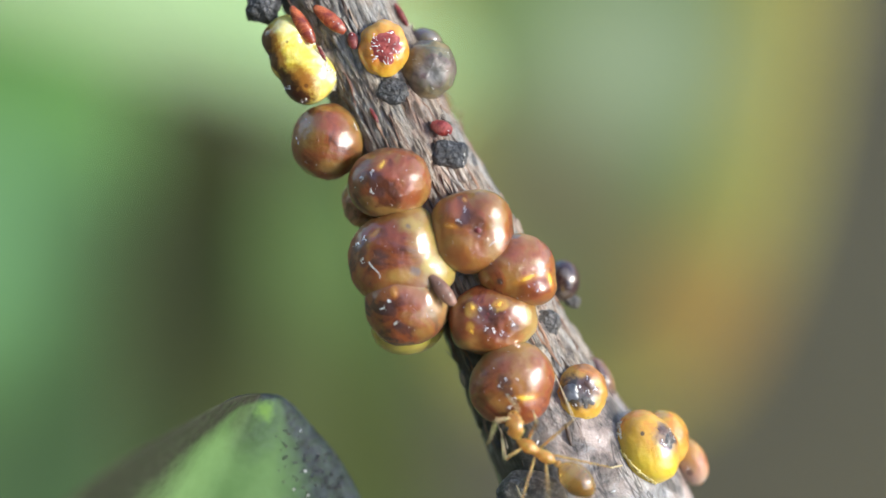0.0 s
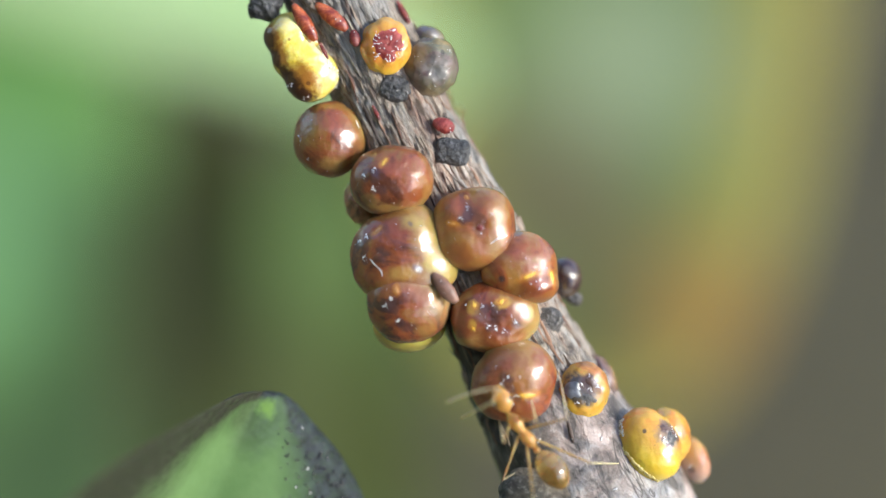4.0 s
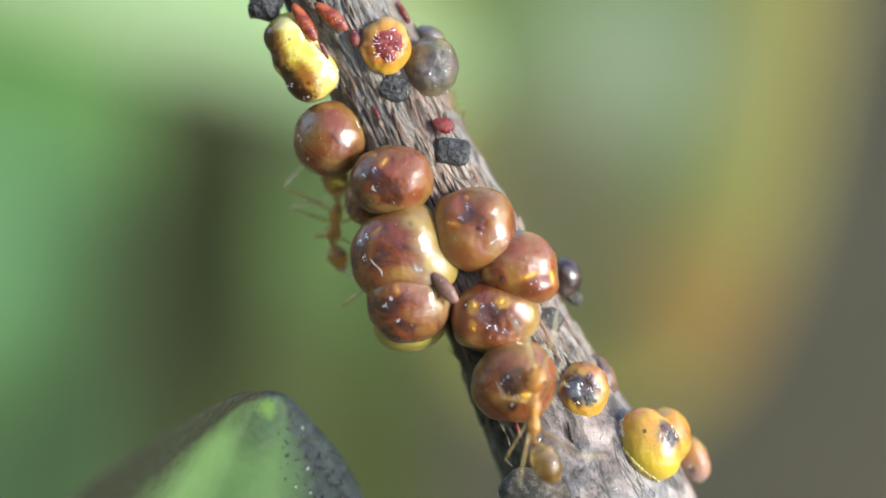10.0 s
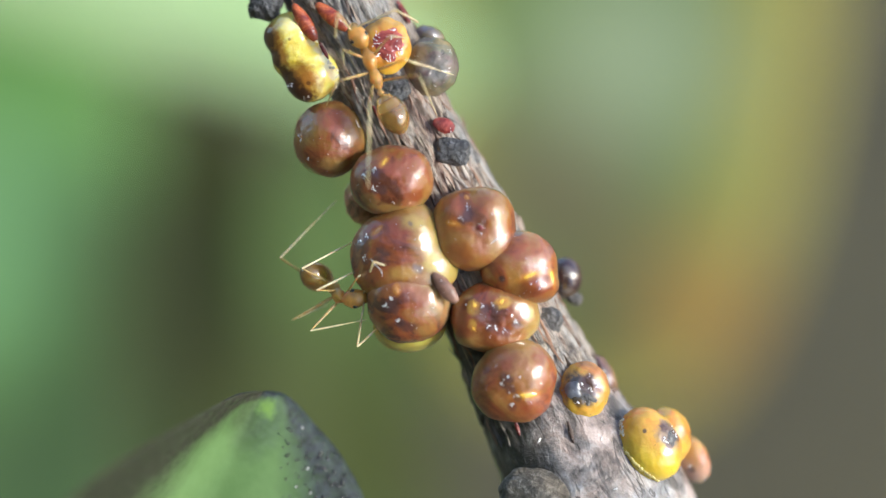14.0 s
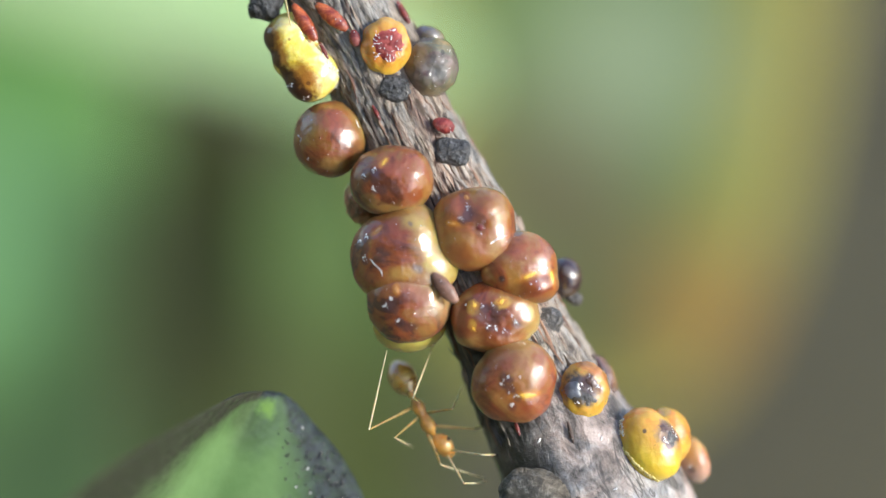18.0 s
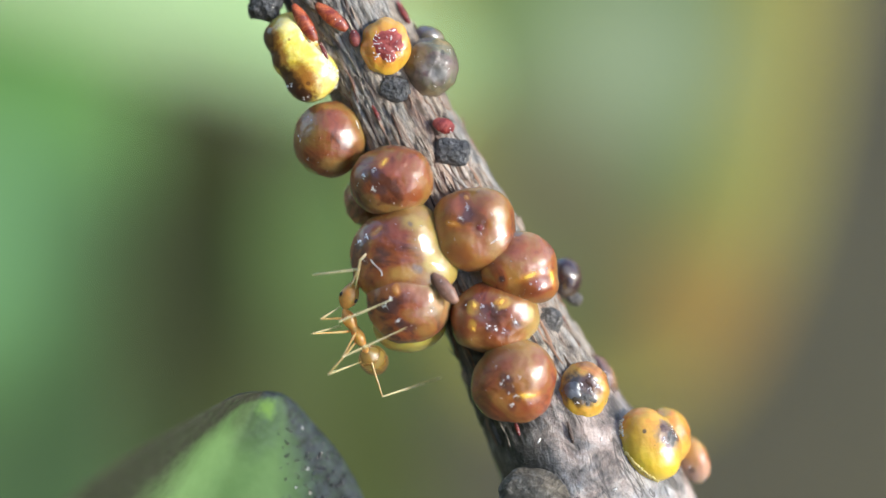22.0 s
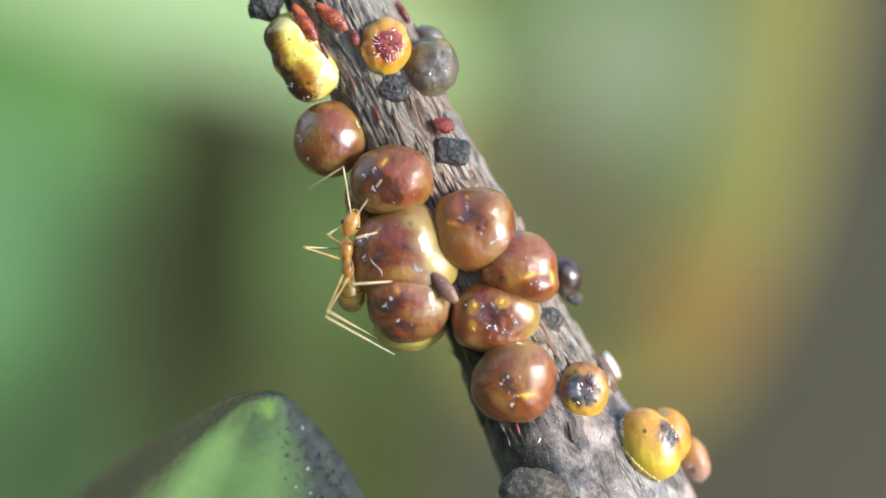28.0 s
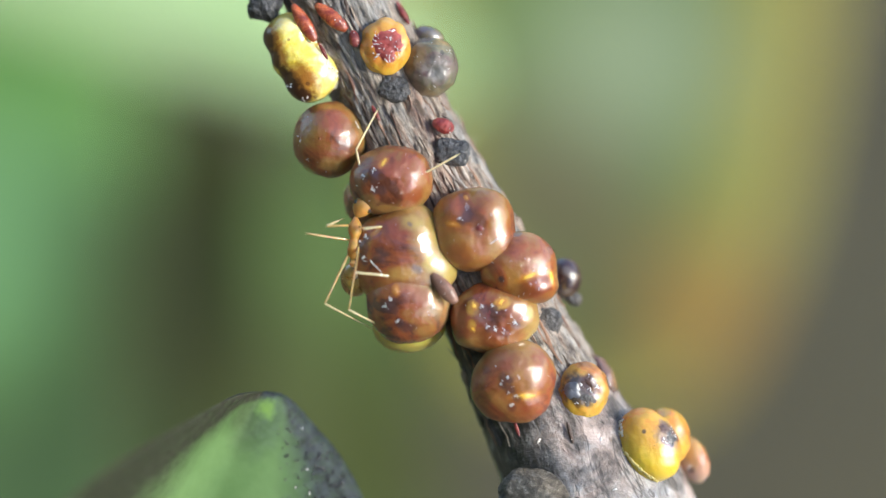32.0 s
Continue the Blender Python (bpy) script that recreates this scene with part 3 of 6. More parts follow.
CLUSTER = "scale insects on the twig"

# the first colour darkens patches and stands in for shadow round the tufts
MAROON, BLACK, ASHEN, OCHRE = (0.085, 0.038, 0.036), (0.028, 0.026, 0.028), (0.15, 0.125, 0.115), (0.33, 0.195, 0.062)
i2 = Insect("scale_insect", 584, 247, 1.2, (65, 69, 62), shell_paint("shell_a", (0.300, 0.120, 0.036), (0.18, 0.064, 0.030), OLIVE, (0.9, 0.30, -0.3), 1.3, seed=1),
            "glossy chestnut-brown globular scale insect with olive edge", CLUSTER, (0, -14, 0), seed=1, rough=0.035)
i2.tuft((529, 241), (533, 248), (546, 281), size=3.0).line("wax_streak", WAX, 1.5, (630, 213), (636, 227))
i2.stain(OCHRE, 590, 292, 18.8, 1.7, 10)

i3 = Insect("scale_insect", 692, 318, -0.1, (75, 66, 60), shell_paint("shell_b", BROWN, DEEP_BROWN, OLIVE, (0.05, -1.0, -0.25), 1.36, seed=2),
            "glossy red-brown scale insect with white wax tufts", CLUSTER, (0, 0, 0),
            body=fused([(0, 0, 0, 70, 60, 55), (-18, 10, 0, 50, 49, 49), (24, 0, 2, 48, 54, 50)], 6, 0.03, 2))
i3.stain(MAROON, 663, 317, 16.2, 0.6, 0).stain(MAROON, 672, 335, 11.2, 1.5, 10)
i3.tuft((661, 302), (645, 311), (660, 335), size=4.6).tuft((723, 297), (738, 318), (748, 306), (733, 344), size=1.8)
i3.patch("yellow_crack", CRACK, 680, 287, 3.6, "yellow wax crack", 3.0, -58, 0.5).stain(OCHRE, 690, 370, 11.2, 4.0, 8)

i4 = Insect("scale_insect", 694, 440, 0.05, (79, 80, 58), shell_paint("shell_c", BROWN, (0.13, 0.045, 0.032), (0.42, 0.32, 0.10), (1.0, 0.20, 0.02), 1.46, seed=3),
            "red-brown and pale yellow scale insect, glossy", CLUSTER, (0, 0, 0),
            body=fused([(0, 0, 0, 68, 62, 52), (28, -12, 2, 46, 60, 50), (46, -32, -2, 32, 38, 42), (-14, 28, -2, 50, 50, 46), (70, 34, 2, 44, 46, 44), (34, 46, 4, 56, 46, 48), (8, 66, 2, 44, 28, 44)], 12, 0.03, 3))
i4.stain(MAROON, 646, 440, 17.5, 0.55, 0)
i4.tuft((648, 419), (634, 430), (645, 457), size=4.6).line("wax_thread", WAX, 1.2, (656, 459), (663, 469), (669, 473), label="white wax thread").line("wax_thread", WAX, 1.0, (667, 472), (675, 480), (677, 490), label="white wax thread")
i4.stain(ASHEN, 738, 476, 10, 1.3, 40).patch("orange_ridge", RIDGE, 668, 408, 3.2, "orange ridge", 3.0, -45, 0.5)
i4.stain((0.48, 0.30, 0.08), 712, 484, 14, 2.4, 0, 0.35).stain((0.56, 0.46, 0.13), 764, 464, 22, 0.8, 0, 0.6).stain((0.27, 0.062, 0.026), 700, 402, 22, 1.6, 20, 0.5).stain((0.50, 0.40, 0.13), 728, 394, 16, 1.6, 0, 0.4).stain(ASHEN, 726, 396, 5, 1.5, 40, 0.6)

i5b = Insect("scale_insect", 726, 572, 0.9, (67, 52, 50), shell_paint("shell_d2", (0.42, 0.36, 0.07), (0.32, 0.22, 0.05), (0.48, 0.41, 0.10), (0, -1, 0), 0.5, seed=4, depth=1.0),
             "yellow-green underside of a scale insect", CLUSTER, (0, 0, 10), seed=4)
i5 = Insect("scale_insect", 724, 545, 0.0, (66, 61, 56), shell_paint("shell_d", BROWN, (0.12, 0.040, 0.032), (0.40, 0.27, 0.12), (0.75, 0.6, 0.1), 0.95, seed=5),
            "dark red-brown scale insect with bright wax tufts", CLUSTER, (0, 0, 0), body=fused([(0, 2, 0, 58, 54, 52), (-18, 6, 4, 40, 46, 46), (30, -4, 0, 40, 48, 48), (-4, -38, 2, 54, 36, 51), (-24, -18, 0, 44, 44, 48)], 11, 0.03, 5))
i5.stain(MAROON, 697, 545, 17.5, 0.6, -20).stain(MAROON, 720, 578, 12.5, 2.2, 10)
i5.tuft((692, 529), (682, 542), (706, 567), size=5.0).tuft((762, 536), (768, 545), (757, 552), size=2.0)
i5.patch("orange_ridge", RIDGE, 702, 513, 4.0, "orange ridge", 2.2, 80, 0.5)

i6 = Insect("scale_insect", 838, 405, -0.2, (75, 77, 58), shell_paint("shell_e", (0.330, 0.136, 0.036), (0.20, 0.065, 0.030), (0.38, 0.165, 0.045), (-0.6, -0.9, 0.1), 0.8, seed=6),
            "lobed orange-brown scale insect, glossy, with wax tufts", CLUSTER, (0, 0, 0),
            body=fused([(0, 0, 0, 73, 73, 54), (-6, 28, 10, 54, 44, 46), (22, -22, 4, 48, 48, 51), (28, 22, 5, 46, 46, 46), (-28, -20, 3, 42, 42, 48)], 4, 0.03, 6))
i6.stain(MAROON, 828, 381, 16.2, 0.7, 30).tuft((826, 366), (815, 387), size=4.6).tuft((846, 396), (856, 404), (852, 414), (872, 380), (805, 425), size=2.2)
i6.patch("red_knob", CRIMSON, 850, 403, 6, "small crimson knob", 1.0, 0, 0.3, 4).patch("orange_ridge", RIDGE, 826, 349, 2.6, "orange ridge", 2.6, 60, 0.5).patch("orange_ridge", RIDGE, 800, 396, 3.0, "orange ridge", 4.0, 4, 0.6)
i6.line("wax_thread", WAX, 1.2, (868, 432), (882, 422), (897, 416), label="white wax seam")

i7 = Insect("scale_insect", 921, 473, -0.1, (73, 66, 58), shell_paint("shell_f", (0.335, 0.132, 0.034), (0.23, 0.058, 0.030), (0.38, 0.17, 0.05), (-0.3, 1, -0.2), 1.25, seed=7),
            "orange-brown scale insect with yellow wax cracks", CLUSTER, (0, 0, 0),
            body=fused([(-2, -4, 0, 68, 60, 54), (22, 32, 7, 45, 32, 46), (-24, 4, 2, 46, 46, 50)], 4, 0.03, 7))
i7.patch("yellow_crack", CRACK, 938, 488, 4.6, "yellow wax crack", 4.2, -24, 0.5).patch("yellow_crack", CRACK, 977, 490, 4.0, "yellow wax crack", 3.6, 80, 0.5)
i7.stain(BLACK, 888, 494, 8.75, 1.0, 0).tuft((954, 478), (944, 482), (968, 474), (940, 505), (956, 508), (948, 498), size=2.8)
i7.stain(ASHEN, 917, 413, 11.2, 1.0, 0)

i8 = Insect("scale_insect", 873, 562, 0.0, (78, 65, 56), shell_paint("shell_g", (0.280, 0.096, 0.032), (0.165, 0.047, 0.026), (0.46, 0.35, 0.11), (1.0, -0.55, -0.1), 1.4, seed=8),
            "lumpy red-brown scale insect with yellow patches", CLUSTER, (0, 0, 0),
            body=fused([(0, 0, 0, 66, 56, 50), (-34, 6, 0, 42, 50, 48), (-6, -28, 0, 50, 34, 46), (38, -6, 0, 44, 48, 48), (8, 30, 2, 50, 33, 44), (30, -18, 4, 34, 30, 42)], 5, 0.05, 8))
i8.stain((0.58, 0.34, 0.055), 838, 545, 17, 0.8, 0, 0.8).stain((0.58, 0.34, 0.055), 836, 576, 14, 0.7, 0, 0.75).stain((0.60, 0.36, 0.06), 888, 536, 14, 1.4, -20, 0.8)
i8.patch("yellow_patch", CRACK, 840, 540, 4, "yellow wax patch", 1.8, 70, 0.9).patch("yellow_patch", CRACK, 888, 534, 3.6, "yellow wax patch", 2.6, -25, 0.9).patch("yellow_patch", CRACK, 838, 582, 2.6, "yellow wax patch", 2.2, 60, 0.9)
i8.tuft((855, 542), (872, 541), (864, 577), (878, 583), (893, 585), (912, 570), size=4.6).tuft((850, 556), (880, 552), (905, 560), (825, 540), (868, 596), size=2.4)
i8.patch("dark_dent", CRIMSON, 866, 556, 9, "dark red dent", 1.6, 80, 0.6, 0.8).stain(MAROON, 862, 560, 24, 1.3, 20, 0.6).stain(PALE, 938, 552, 14, 0.7, 0)

i9 = Insect("scale_insect", 911, 672, -0.3, (79, 77, 60), shell_paint("shell_h", (0.315, 0.112, 0.036), (0.20, 0.052, 0.026), (0.36, 0.22, 0.075), (-0.3, 1.0, 0.0), 1.25, seed=9),
            "large glossy red-brown scale insect with a yellow crack", CLUSTER, (0, 0, 0),
            body=fused([(0, 0, 0, 71, 69, 57), (12, -14, 4, 56, 54, 52), (-24, 18, 0, 52, 52, 48), (12, 36, 2, 48, 38, 46)], 5, 0.03, 9))
i9.stain(MAROON, 903, 690, 20, 0.55, -30).stain(MAROON, 893, 668, 10, 1.4, 60)
i9.patch("yellow_crack", CRACK, 935, 700, 5.2, "yellow wax crack", 4.4, -4, 0.5).tuft((905, 717), (888, 678), (900, 668), (914, 700), size=4.6).tuft((908, 685), (901, 694), (920, 670), size=2.4)

i10 = Insect("scale_insect", 1034, 690, 0.3, (45, 50, 30), shell_paint("shell_i", (0.48, 0.26, 0.050), (0.36, 0.15, 0.035), YELLOW, (0, -1, 0), 0.8, seed=10, depth=1.0),
             "small flat orange scale insect with a black crusted middle", CLUSTER, (0, 8, 0), seed=10, rough=0.07, dent=0.15, rim=9, skirt=0.06)
i10.patch("blue_crust", BLUE_CRUST, 1013, 690, 19, "smooth blue-grey crust", 1.0, 70, 0.35, 2.4).patch("grey_crust", GREYCRUST, 1042, 706, 10, "grey crust", 1.3, 0, 0.7, 2.6).patch("black_crust", PIT, 1046, 676, 9, "dark crust", 1.3, 40, 0.7, 2.6).stain(BLACK, 1020, 686, 36, 0.9, 0, 0.95).stain(MAROON, 1042, 674, 20, 1.0, 20).stain(ASHEN, 1040, 702, 18.8, 1.2, 0)
i10.tuft((1043, 667), (1030, 681), (1022, 712), (1040, 711), (1058, 685), (1046, 690), size=4.4)

i12 = Insect("scale_insect", 1226, 813, 2.6, (27, 45, 38), shell_paint("shell_k", (0.52, 0.26, 0.085), (0.40, 0.15, 0.07), (0.50, 0.36, 0.30), (-0.6, -1, 0), 0.35, seed=12, depth=1.0),
             "orange-pink scale insect behind the yellow one", CLUSTER, (0, 20, 22), seed=12)
i12.tuft((1222, 828), size=4)
i11 = Insect("scale_insect", 1152, 789, 0.6, (60, 68, 46), shell_paint("shell_j", (0.64, 0.33, 0.040), (0.52, 0.22, 0.028), (0.76, 0.54, 0.060), (-0.35, -1.0, 0.1), 0.05, seed=11, depth=1.0, gloss=0.25, sss=0.25),
             "bright yellow-orange scale insect with a frilled edge", CLUSTER, (0, 0, 0),
             body=fused([(3, -2, 0, 50, 50, 44), (-16, -34, 0, 38, 34, 38), (0, 20, 9, 42, 36, 38), (16, 30, 6, 32, 28, 32), (-22, -4, 2, 32, 36, 36)], 7, 0.03, 11))
i11.lobe(1180, 774, 1.3, (43, 53, 48), shell_paint("shell_j2", (0.68, 0.34, 0.05), (0.52, 0.22, 0.04), YELLOW, (0, -1, 0), 0.8, seed=13, depth=1.0), seed=13, rough=0.05)
i11.patch("grey_crust", GREYCRUST, 1188, 776, 11, "grey crust", 1.5, 60, 0.8, 2.4).patch("black_crust", PIT, 1178, 758, 8, "dark crust", 1.3, 40, 0.8, 2.4).stain(ASHEN, 1184, 772, 27.5, 1.2, 60).stain(MAROON, 1180, 756, 15, 1.4, 30).stain(BLACK, 1141, 763, 5, 1.0, 0, 0.8)
i11.tuft((1176, 775), (1188, 760), (1182, 784), (1196, 770), size=4.6)

FRILL_WHITE = plain("frill_white", (0.80, 0.77, 0.66), 0.5, spread=0.2)
FRILL = plain("frill_wax", (0.86, 0.72, 0.26), 0.35, coat=0.3, spread=0.15)
fringe = random.Random(31)
for k in range(64):
    g = k / 63
    x, y = 1093 + 76 * g, 788 + 70 * g + 9 * math.sin(math.pi * g)
    v, f = blob(fringe.uniform(1.6, 3.4), k, 0.45)
    part("frill", mesh_of("frill", v, f, FRILL), i11.root, "pale frilled edge", Matrix.Translation(i11.over(x + 3 + fringe.uniform(-1.5, 1.5), y - 3 + fringe.uniform(-1.5, 1.5), 0.2)))
for k in range(12):
    v, f = blob(fringe.uniform(2.0, 4.2), k + 90, 0.7)
    part("frill", mesh_of("frill", v, f, FRILL_WHITE), i11.root, "crumbly white frill", Matrix.Translation(i11.over(1099 + fringe.uniform(-4, 4), 744 + 2.4 * k, 0.4)))
i13 = Insect("scale_insect", 683, 82, 0.1, (44, 50, 26), shell_paint("shell_l", (0.62, 0.30, 0.045), (0.48, 0.19, 0.035), YELLOW, (0, -1, -0.2), 1.0, seed=14, depth=1.0),
             "orange flower-shaped scale insect with a crimson waxy middle", CLUSTER, (0, 4, 0), furrows=(28, 66, 118, 164, 214, 250, 306), depth=0.042, width=0.16, seed=14, rough=0.06, dent=0.15, skirt=0.10, rim=8)
i13.patch("crimson_middle", WET_RED, 686, 80, 30, "wet crimson middle", 1.05, 70, 0.45, 3.2)
# wet highlights of the crimson middle, drawn as white streaks
glint = random.Random(13)
for n in range(36):
    a, r0 = glint.uniform(0, 6.28), 27 * math.sqrt(glint.random())
    x, y, q = 685 + r0 * math.cos(a), 80 + r0 * math.sin(a) * 1.1, glint.gauss(a, 0.7)
    w = glint.uniform(2.5, 7)
    i13.line("wax_streak", WAX, glint.uniform(0.6, 1.7), (x, y), (x + w * math.cos(q), y + w * math.sin(q)), lift=3.0)
i13.tuft((696, 56), (700, 98), (667, 60), (710, 88), (664, 104), (660, 82), size=3.2)

i14 = Insect("scale_insect", 762, 119, 0.8, (50, 53, 46), shell_paint("shell_m", (0.165, 0.156, 0.120), (0.098, 0.092, 0.074), (0.22, 0.15, 0.085), (-0.6, -0.6, -0.4), 0.75, gloss=0.3, sss=0.05, seed=15, depth=0.85),
             "dull grey-brown round scale insect, old and sooty", CLUSTER, (0, 6, 0), seed=15, rough=0.09, dent=0.10)
i14.paint.set("Coat IOR", 1.45)
i14.paint.set("Coat Roughness", 0.10)
i14.stain(ASHEN, 766, 122, 30, 1.0, 0).stain(BLACK, 783, 93, 5.62, 1.0, 0).stain(MAROON, 757, 130, 7.5, 1.4, 0).tuft((797, 92), (796, 121), (770, 153), size=3.0).stain((0.15, 0.155, 0.155), 775, 128, 24, 1.0, 30, 0.6).stain((0.20, 0.13, 0.055), 734, 94, 34, 0.9, 40, 0.7)
i15 = Insect("scale_insect", 1000, 492, 2.2, (29, 38, 34), shell_paint("shell_n", (0.055, 0.032, 0.032), (0.025, 0.018, 0.02), (0.12, 0.07, 0.06), (1, 0.6, -0.4), 0.6, gloss=0.15, sss=0.0, seed=16),
             "dark glossy scale insect on the edge of the twig", CLUSTER, (0, 25, 0), seed=16)
i15.stain(ASHEN, 1004, 478, 10, 1.3, 60).stain(ASHEN, 1004, 516, 7.5, 2.2, -20)
i16 = Insect("scale_insect", 760, 64, 2.0, (28, 17, 24), shell_paint("shell_o", (0.13, 0.13, 0.145), (0.08, 0.08, 0.09), (0.22, 0.14, 0.07), (1, -0.3, 0), 0.5, seed=17, depth=0.85),
             "bluish grey scale insect behind a rounder one", CLUSTER, (0, 10, -20), seed=17)
i17 = Insect("scale_insect", 641, 358, 1.7, (31, 42, 36), shell_paint("shell_p", (0.48, 0.27, 0.13), (0.26, 0.14, 0.075), OLIVE, (0, -1, 0), 1.0, seed=18),
             "dark brown scale insect tucked behind the others", CLUSTER, (0, -10, 14), seed=18, rough=0.12)
i18 = Insect("scale_insect", 1062, 668, 2.2, (24, 46, 34), shell_paint("shell_q", (0.19, 0.105, 0.072), (0.11, 0.055, 0.045), OLIVE, (0, -1, 0), 1.5, seed=19),
             "brown scale insect on the far edge of the twig", CLUSTER, (0, 20, 25), seed=19, rough=0.10)


RUST = (0.27, 0.062, 0.026)
for host, colour, x, y, size, stretch in [(i9, RUST, 884, 640, 30, 1.3), (i9, RUST, 935, 730, 26, 1.6), (i9, RUST, 955, 660, 20, 0.8), (i3, OCHRE, 655, 355, 18, 1.3), (i3, RUST, 730, 345, 26, 1.0), (i3, RUST, 700, 300, 18, 1.4),
                                         (i6, RUST, 800, 362, 22, 1.4), (i6, RUST, 858, 360, 20, 1.0), (i6, RUST, 850, 440, 18, 1.0), (i7, RUST, 872, 468, 22, 1.2), (i7, RUST, 945, 516, 28, 1.2), (i7, RUST, 920, 450, 16, 1.3), (i8, RUST, 818, 580, 28, 0.9),
                                         (i8, RUST, 900, 600, 26, 1.8), (i6, RUST, 812, 452, 26, 1.2), (i2, RUST, 592, 215, 26, 1.4), (i5, RUST, 738, 525, 26, 1.2), (i5, OCHRE, 755, 585, 16, 1.6), (i4, RUST, 690, 425, 24, 1.2), (i4, MAROON, 672, 452, 15, 1.4)]:
    host.stain(colour, x, y, size, stretch, 0, 0.5)

for seed, host in enumerate((i2, i3, i4, i5, i6, i7, i8, i9, i14)):
    host.sparkle(14, seed + 50)


def mottled():
    """Yellow skin with faint orange clouds."""
    p = Paint("shell_mottled", 0.30, 0.8, spec=0.3, sss=0.25, radius=0.0003)
    cloud = p.noise(900, 5, 0.6, None, 0.6)
    p.color(p.ramp(cloud, (0.28, (0.80, 0.48, 0.045)), (0.40, (0.90, 0.67, 0.08)), (0.54, (0.92, 0.77, 0.19)), (0.68, (0.92, 0.85, 0.45))))
    p.bump(p.math("ADD", p.noise(1500, 4), p.math("MULTIPLY", p.noise(6000, 3), 0.4)), 0.00005, 0.6)
    p.bump(p.math("ADD", p.noise(1500, 3), p.math("MULTIPLY", p.noise(9000, 3), 0.25)), 0.00005, 0.8, "Coat Normal")
    return p


i1 = Insect("scale_insect", 531, 101, 1.0, (45, 88, 43), mottled(), "long yellow scale insect with dark brown blotches", CLUSTER, (0, -6, 25),
            body=fused([(0, 0, 0, 40, 52, 40), (-3, -44, 0, 43, 39, 40), (6, 42, 2, 49, 43, 44), (-8, -4, 0, 42, 34, 38), (9, 20, 3, 38, 26, 40), (12, -40, 3, 30, 24, 34)], 4, 0.035, 33))
BRINDLE, TOAST = (0.075, 0.026, 0.016), (0.42, 0.165, 0.028)
for colour, x, y, size, stretch, full in [(TOAST, 478, 66, 36, 0.8, 0.9), (TOAST, 492, 100, 28, 0.9, 0.9), (TOAST, 528, 148, 44, 1.1, 0.9), (BRINDLE, 472, 70, 32, 0.8, 0.95), (BRINDLE, 486, 104, 22, 0.7, 0.95), (BRINDLE, 503, 128, 18, 0.8, 0.9),
                                          (BRINDLE, 514, 150, 32, 0.9, 0.95), (BRINDLE, 536, 172, 22, 1.3, 0.95), (TOAST, 548, 138, 14, 1.2, 0.6), (BRINDLE, 546, 148, 5, 1.0, 0.6), (BRINDLE, 512, 70, 3, 1.0, 0.6)]:
    i1.stain(colour, x, y, size, stretch, 0, full)
crumbs = random.Random(61)
for k in range(34):
    g = k / 33
    x, y = 550 + 60 * g ** 0.8 + crumbs.uniform(-2, 6), 68 + 98 * g + crumbs.uniform(-4, 4)
    v, f = blob(crumbs.uniform(1.6, 3.8), k + 7, 0.7)
    part("frill", mesh_of("frill", v, f, FRILL_WHITE), i1.root, "crumbly white frill", Matrix.Translation(i1.over(x, y, 0.4)))
for g in (0.05, 0.2, 0.35, 0.5, 0.65, 0.8, 0.95):
    i1.stain((0.84, 0.80, 0.62), 547 + 60 * g ** 0.8, 70 + 98 * g, 11, 1.0, 0, 0.6)
i1.tuft((479, 96), (509, 152), (516, 150), (538, 176), (545, 172), size=3.8)


# ---- nymphs and crusts ----
def nymph(x, y, d, long, wide, tilt, material, label, name="nymph"):
    m = PLAN @ Matrix.Translation(flat(x, y, d)) @ Matrix.Rotation(radians(tilt), 4, "Z")
    root = thing(name, m, label, "insect nymph", "small nymphs on the bark")
    prof, n = [], 30
    for i in range(n):
        f = i / (n - 1)
        r = wide * max(0.04, math.sin(math.pi * (0.03 + 0.94 * f)) ** 0.5) * (0.84 + 0.16 * f) * (1 + 0.016 * math.sin(f * 40))
        prof.append(((f - 0.5) * long * GRID, r * GRID))
    bv, bf = turned(prof, 18, lambda x, a, r: (x, r * math.cos(a) * (1 + 0.08 * noise.noise((x * 9000, a, y))), r * 0.7 * math.sin(a)))
    part("body", mesh_of("body", bv, bf, material), root)
    rnd = random.Random(int(x))
    # two small white beads stand in for glints on the body
    for k in range(2):
        bv, bf = blob(rnd.uniform(0.6, 1.3) * (1 if wide > 8 else 0.5), x + k, 0.5)
        q, s = rnd.uniform(-0.42, 0.42), rnd.uniform(-0.5, 0.6)
        part("wax_tuft", mesh_of("wax_tuft", bv, bf, WAX), root, "white wax tuft and glint", Matrix.Translation((q * long * GRID, s * wide * GRID, 0.68 * wide * math.sqrt(1 - s * s) * math.sqrt(1 - (2 * q) ** 2 * 0.8) * GRID)))
    return root


nymph(539, 40, 0.15, 76, 14, -58, RED, "red-brown elongated nymph on the bark")
nymph(587, 30, 0.0, 72, 15, -40, RED, "red-brown elongated nymph on the bark")
nymph(628, 68, 0.0, 30, 11, -80, CRIMSON, "small dark red nymph")
nymph(785, 222, 0.15, 40, 15, -20, WET_RED, "small wet crimson nymph on the bark")
nymph(787, 510, -1.3, 66, 15, -50, plain("brown_nymph", (0.20, 0.105, 0.078), 0.45, coat=0.25, spread=0.5, grain=2500), "dull brown nymph resting against a scale insect")
nymph(573, 90, 0.3, 34, 4, -62, CRIMSON, "thin crimson shed skin")
nymph(714, 22, 1.2, 46, 6, -60, CRIMSON, "thin crimson shed skin")
nymph(915, 757, -0.2, 30, 4, -72, CRIMSON, "thin crimson shed skin under a scale insect")
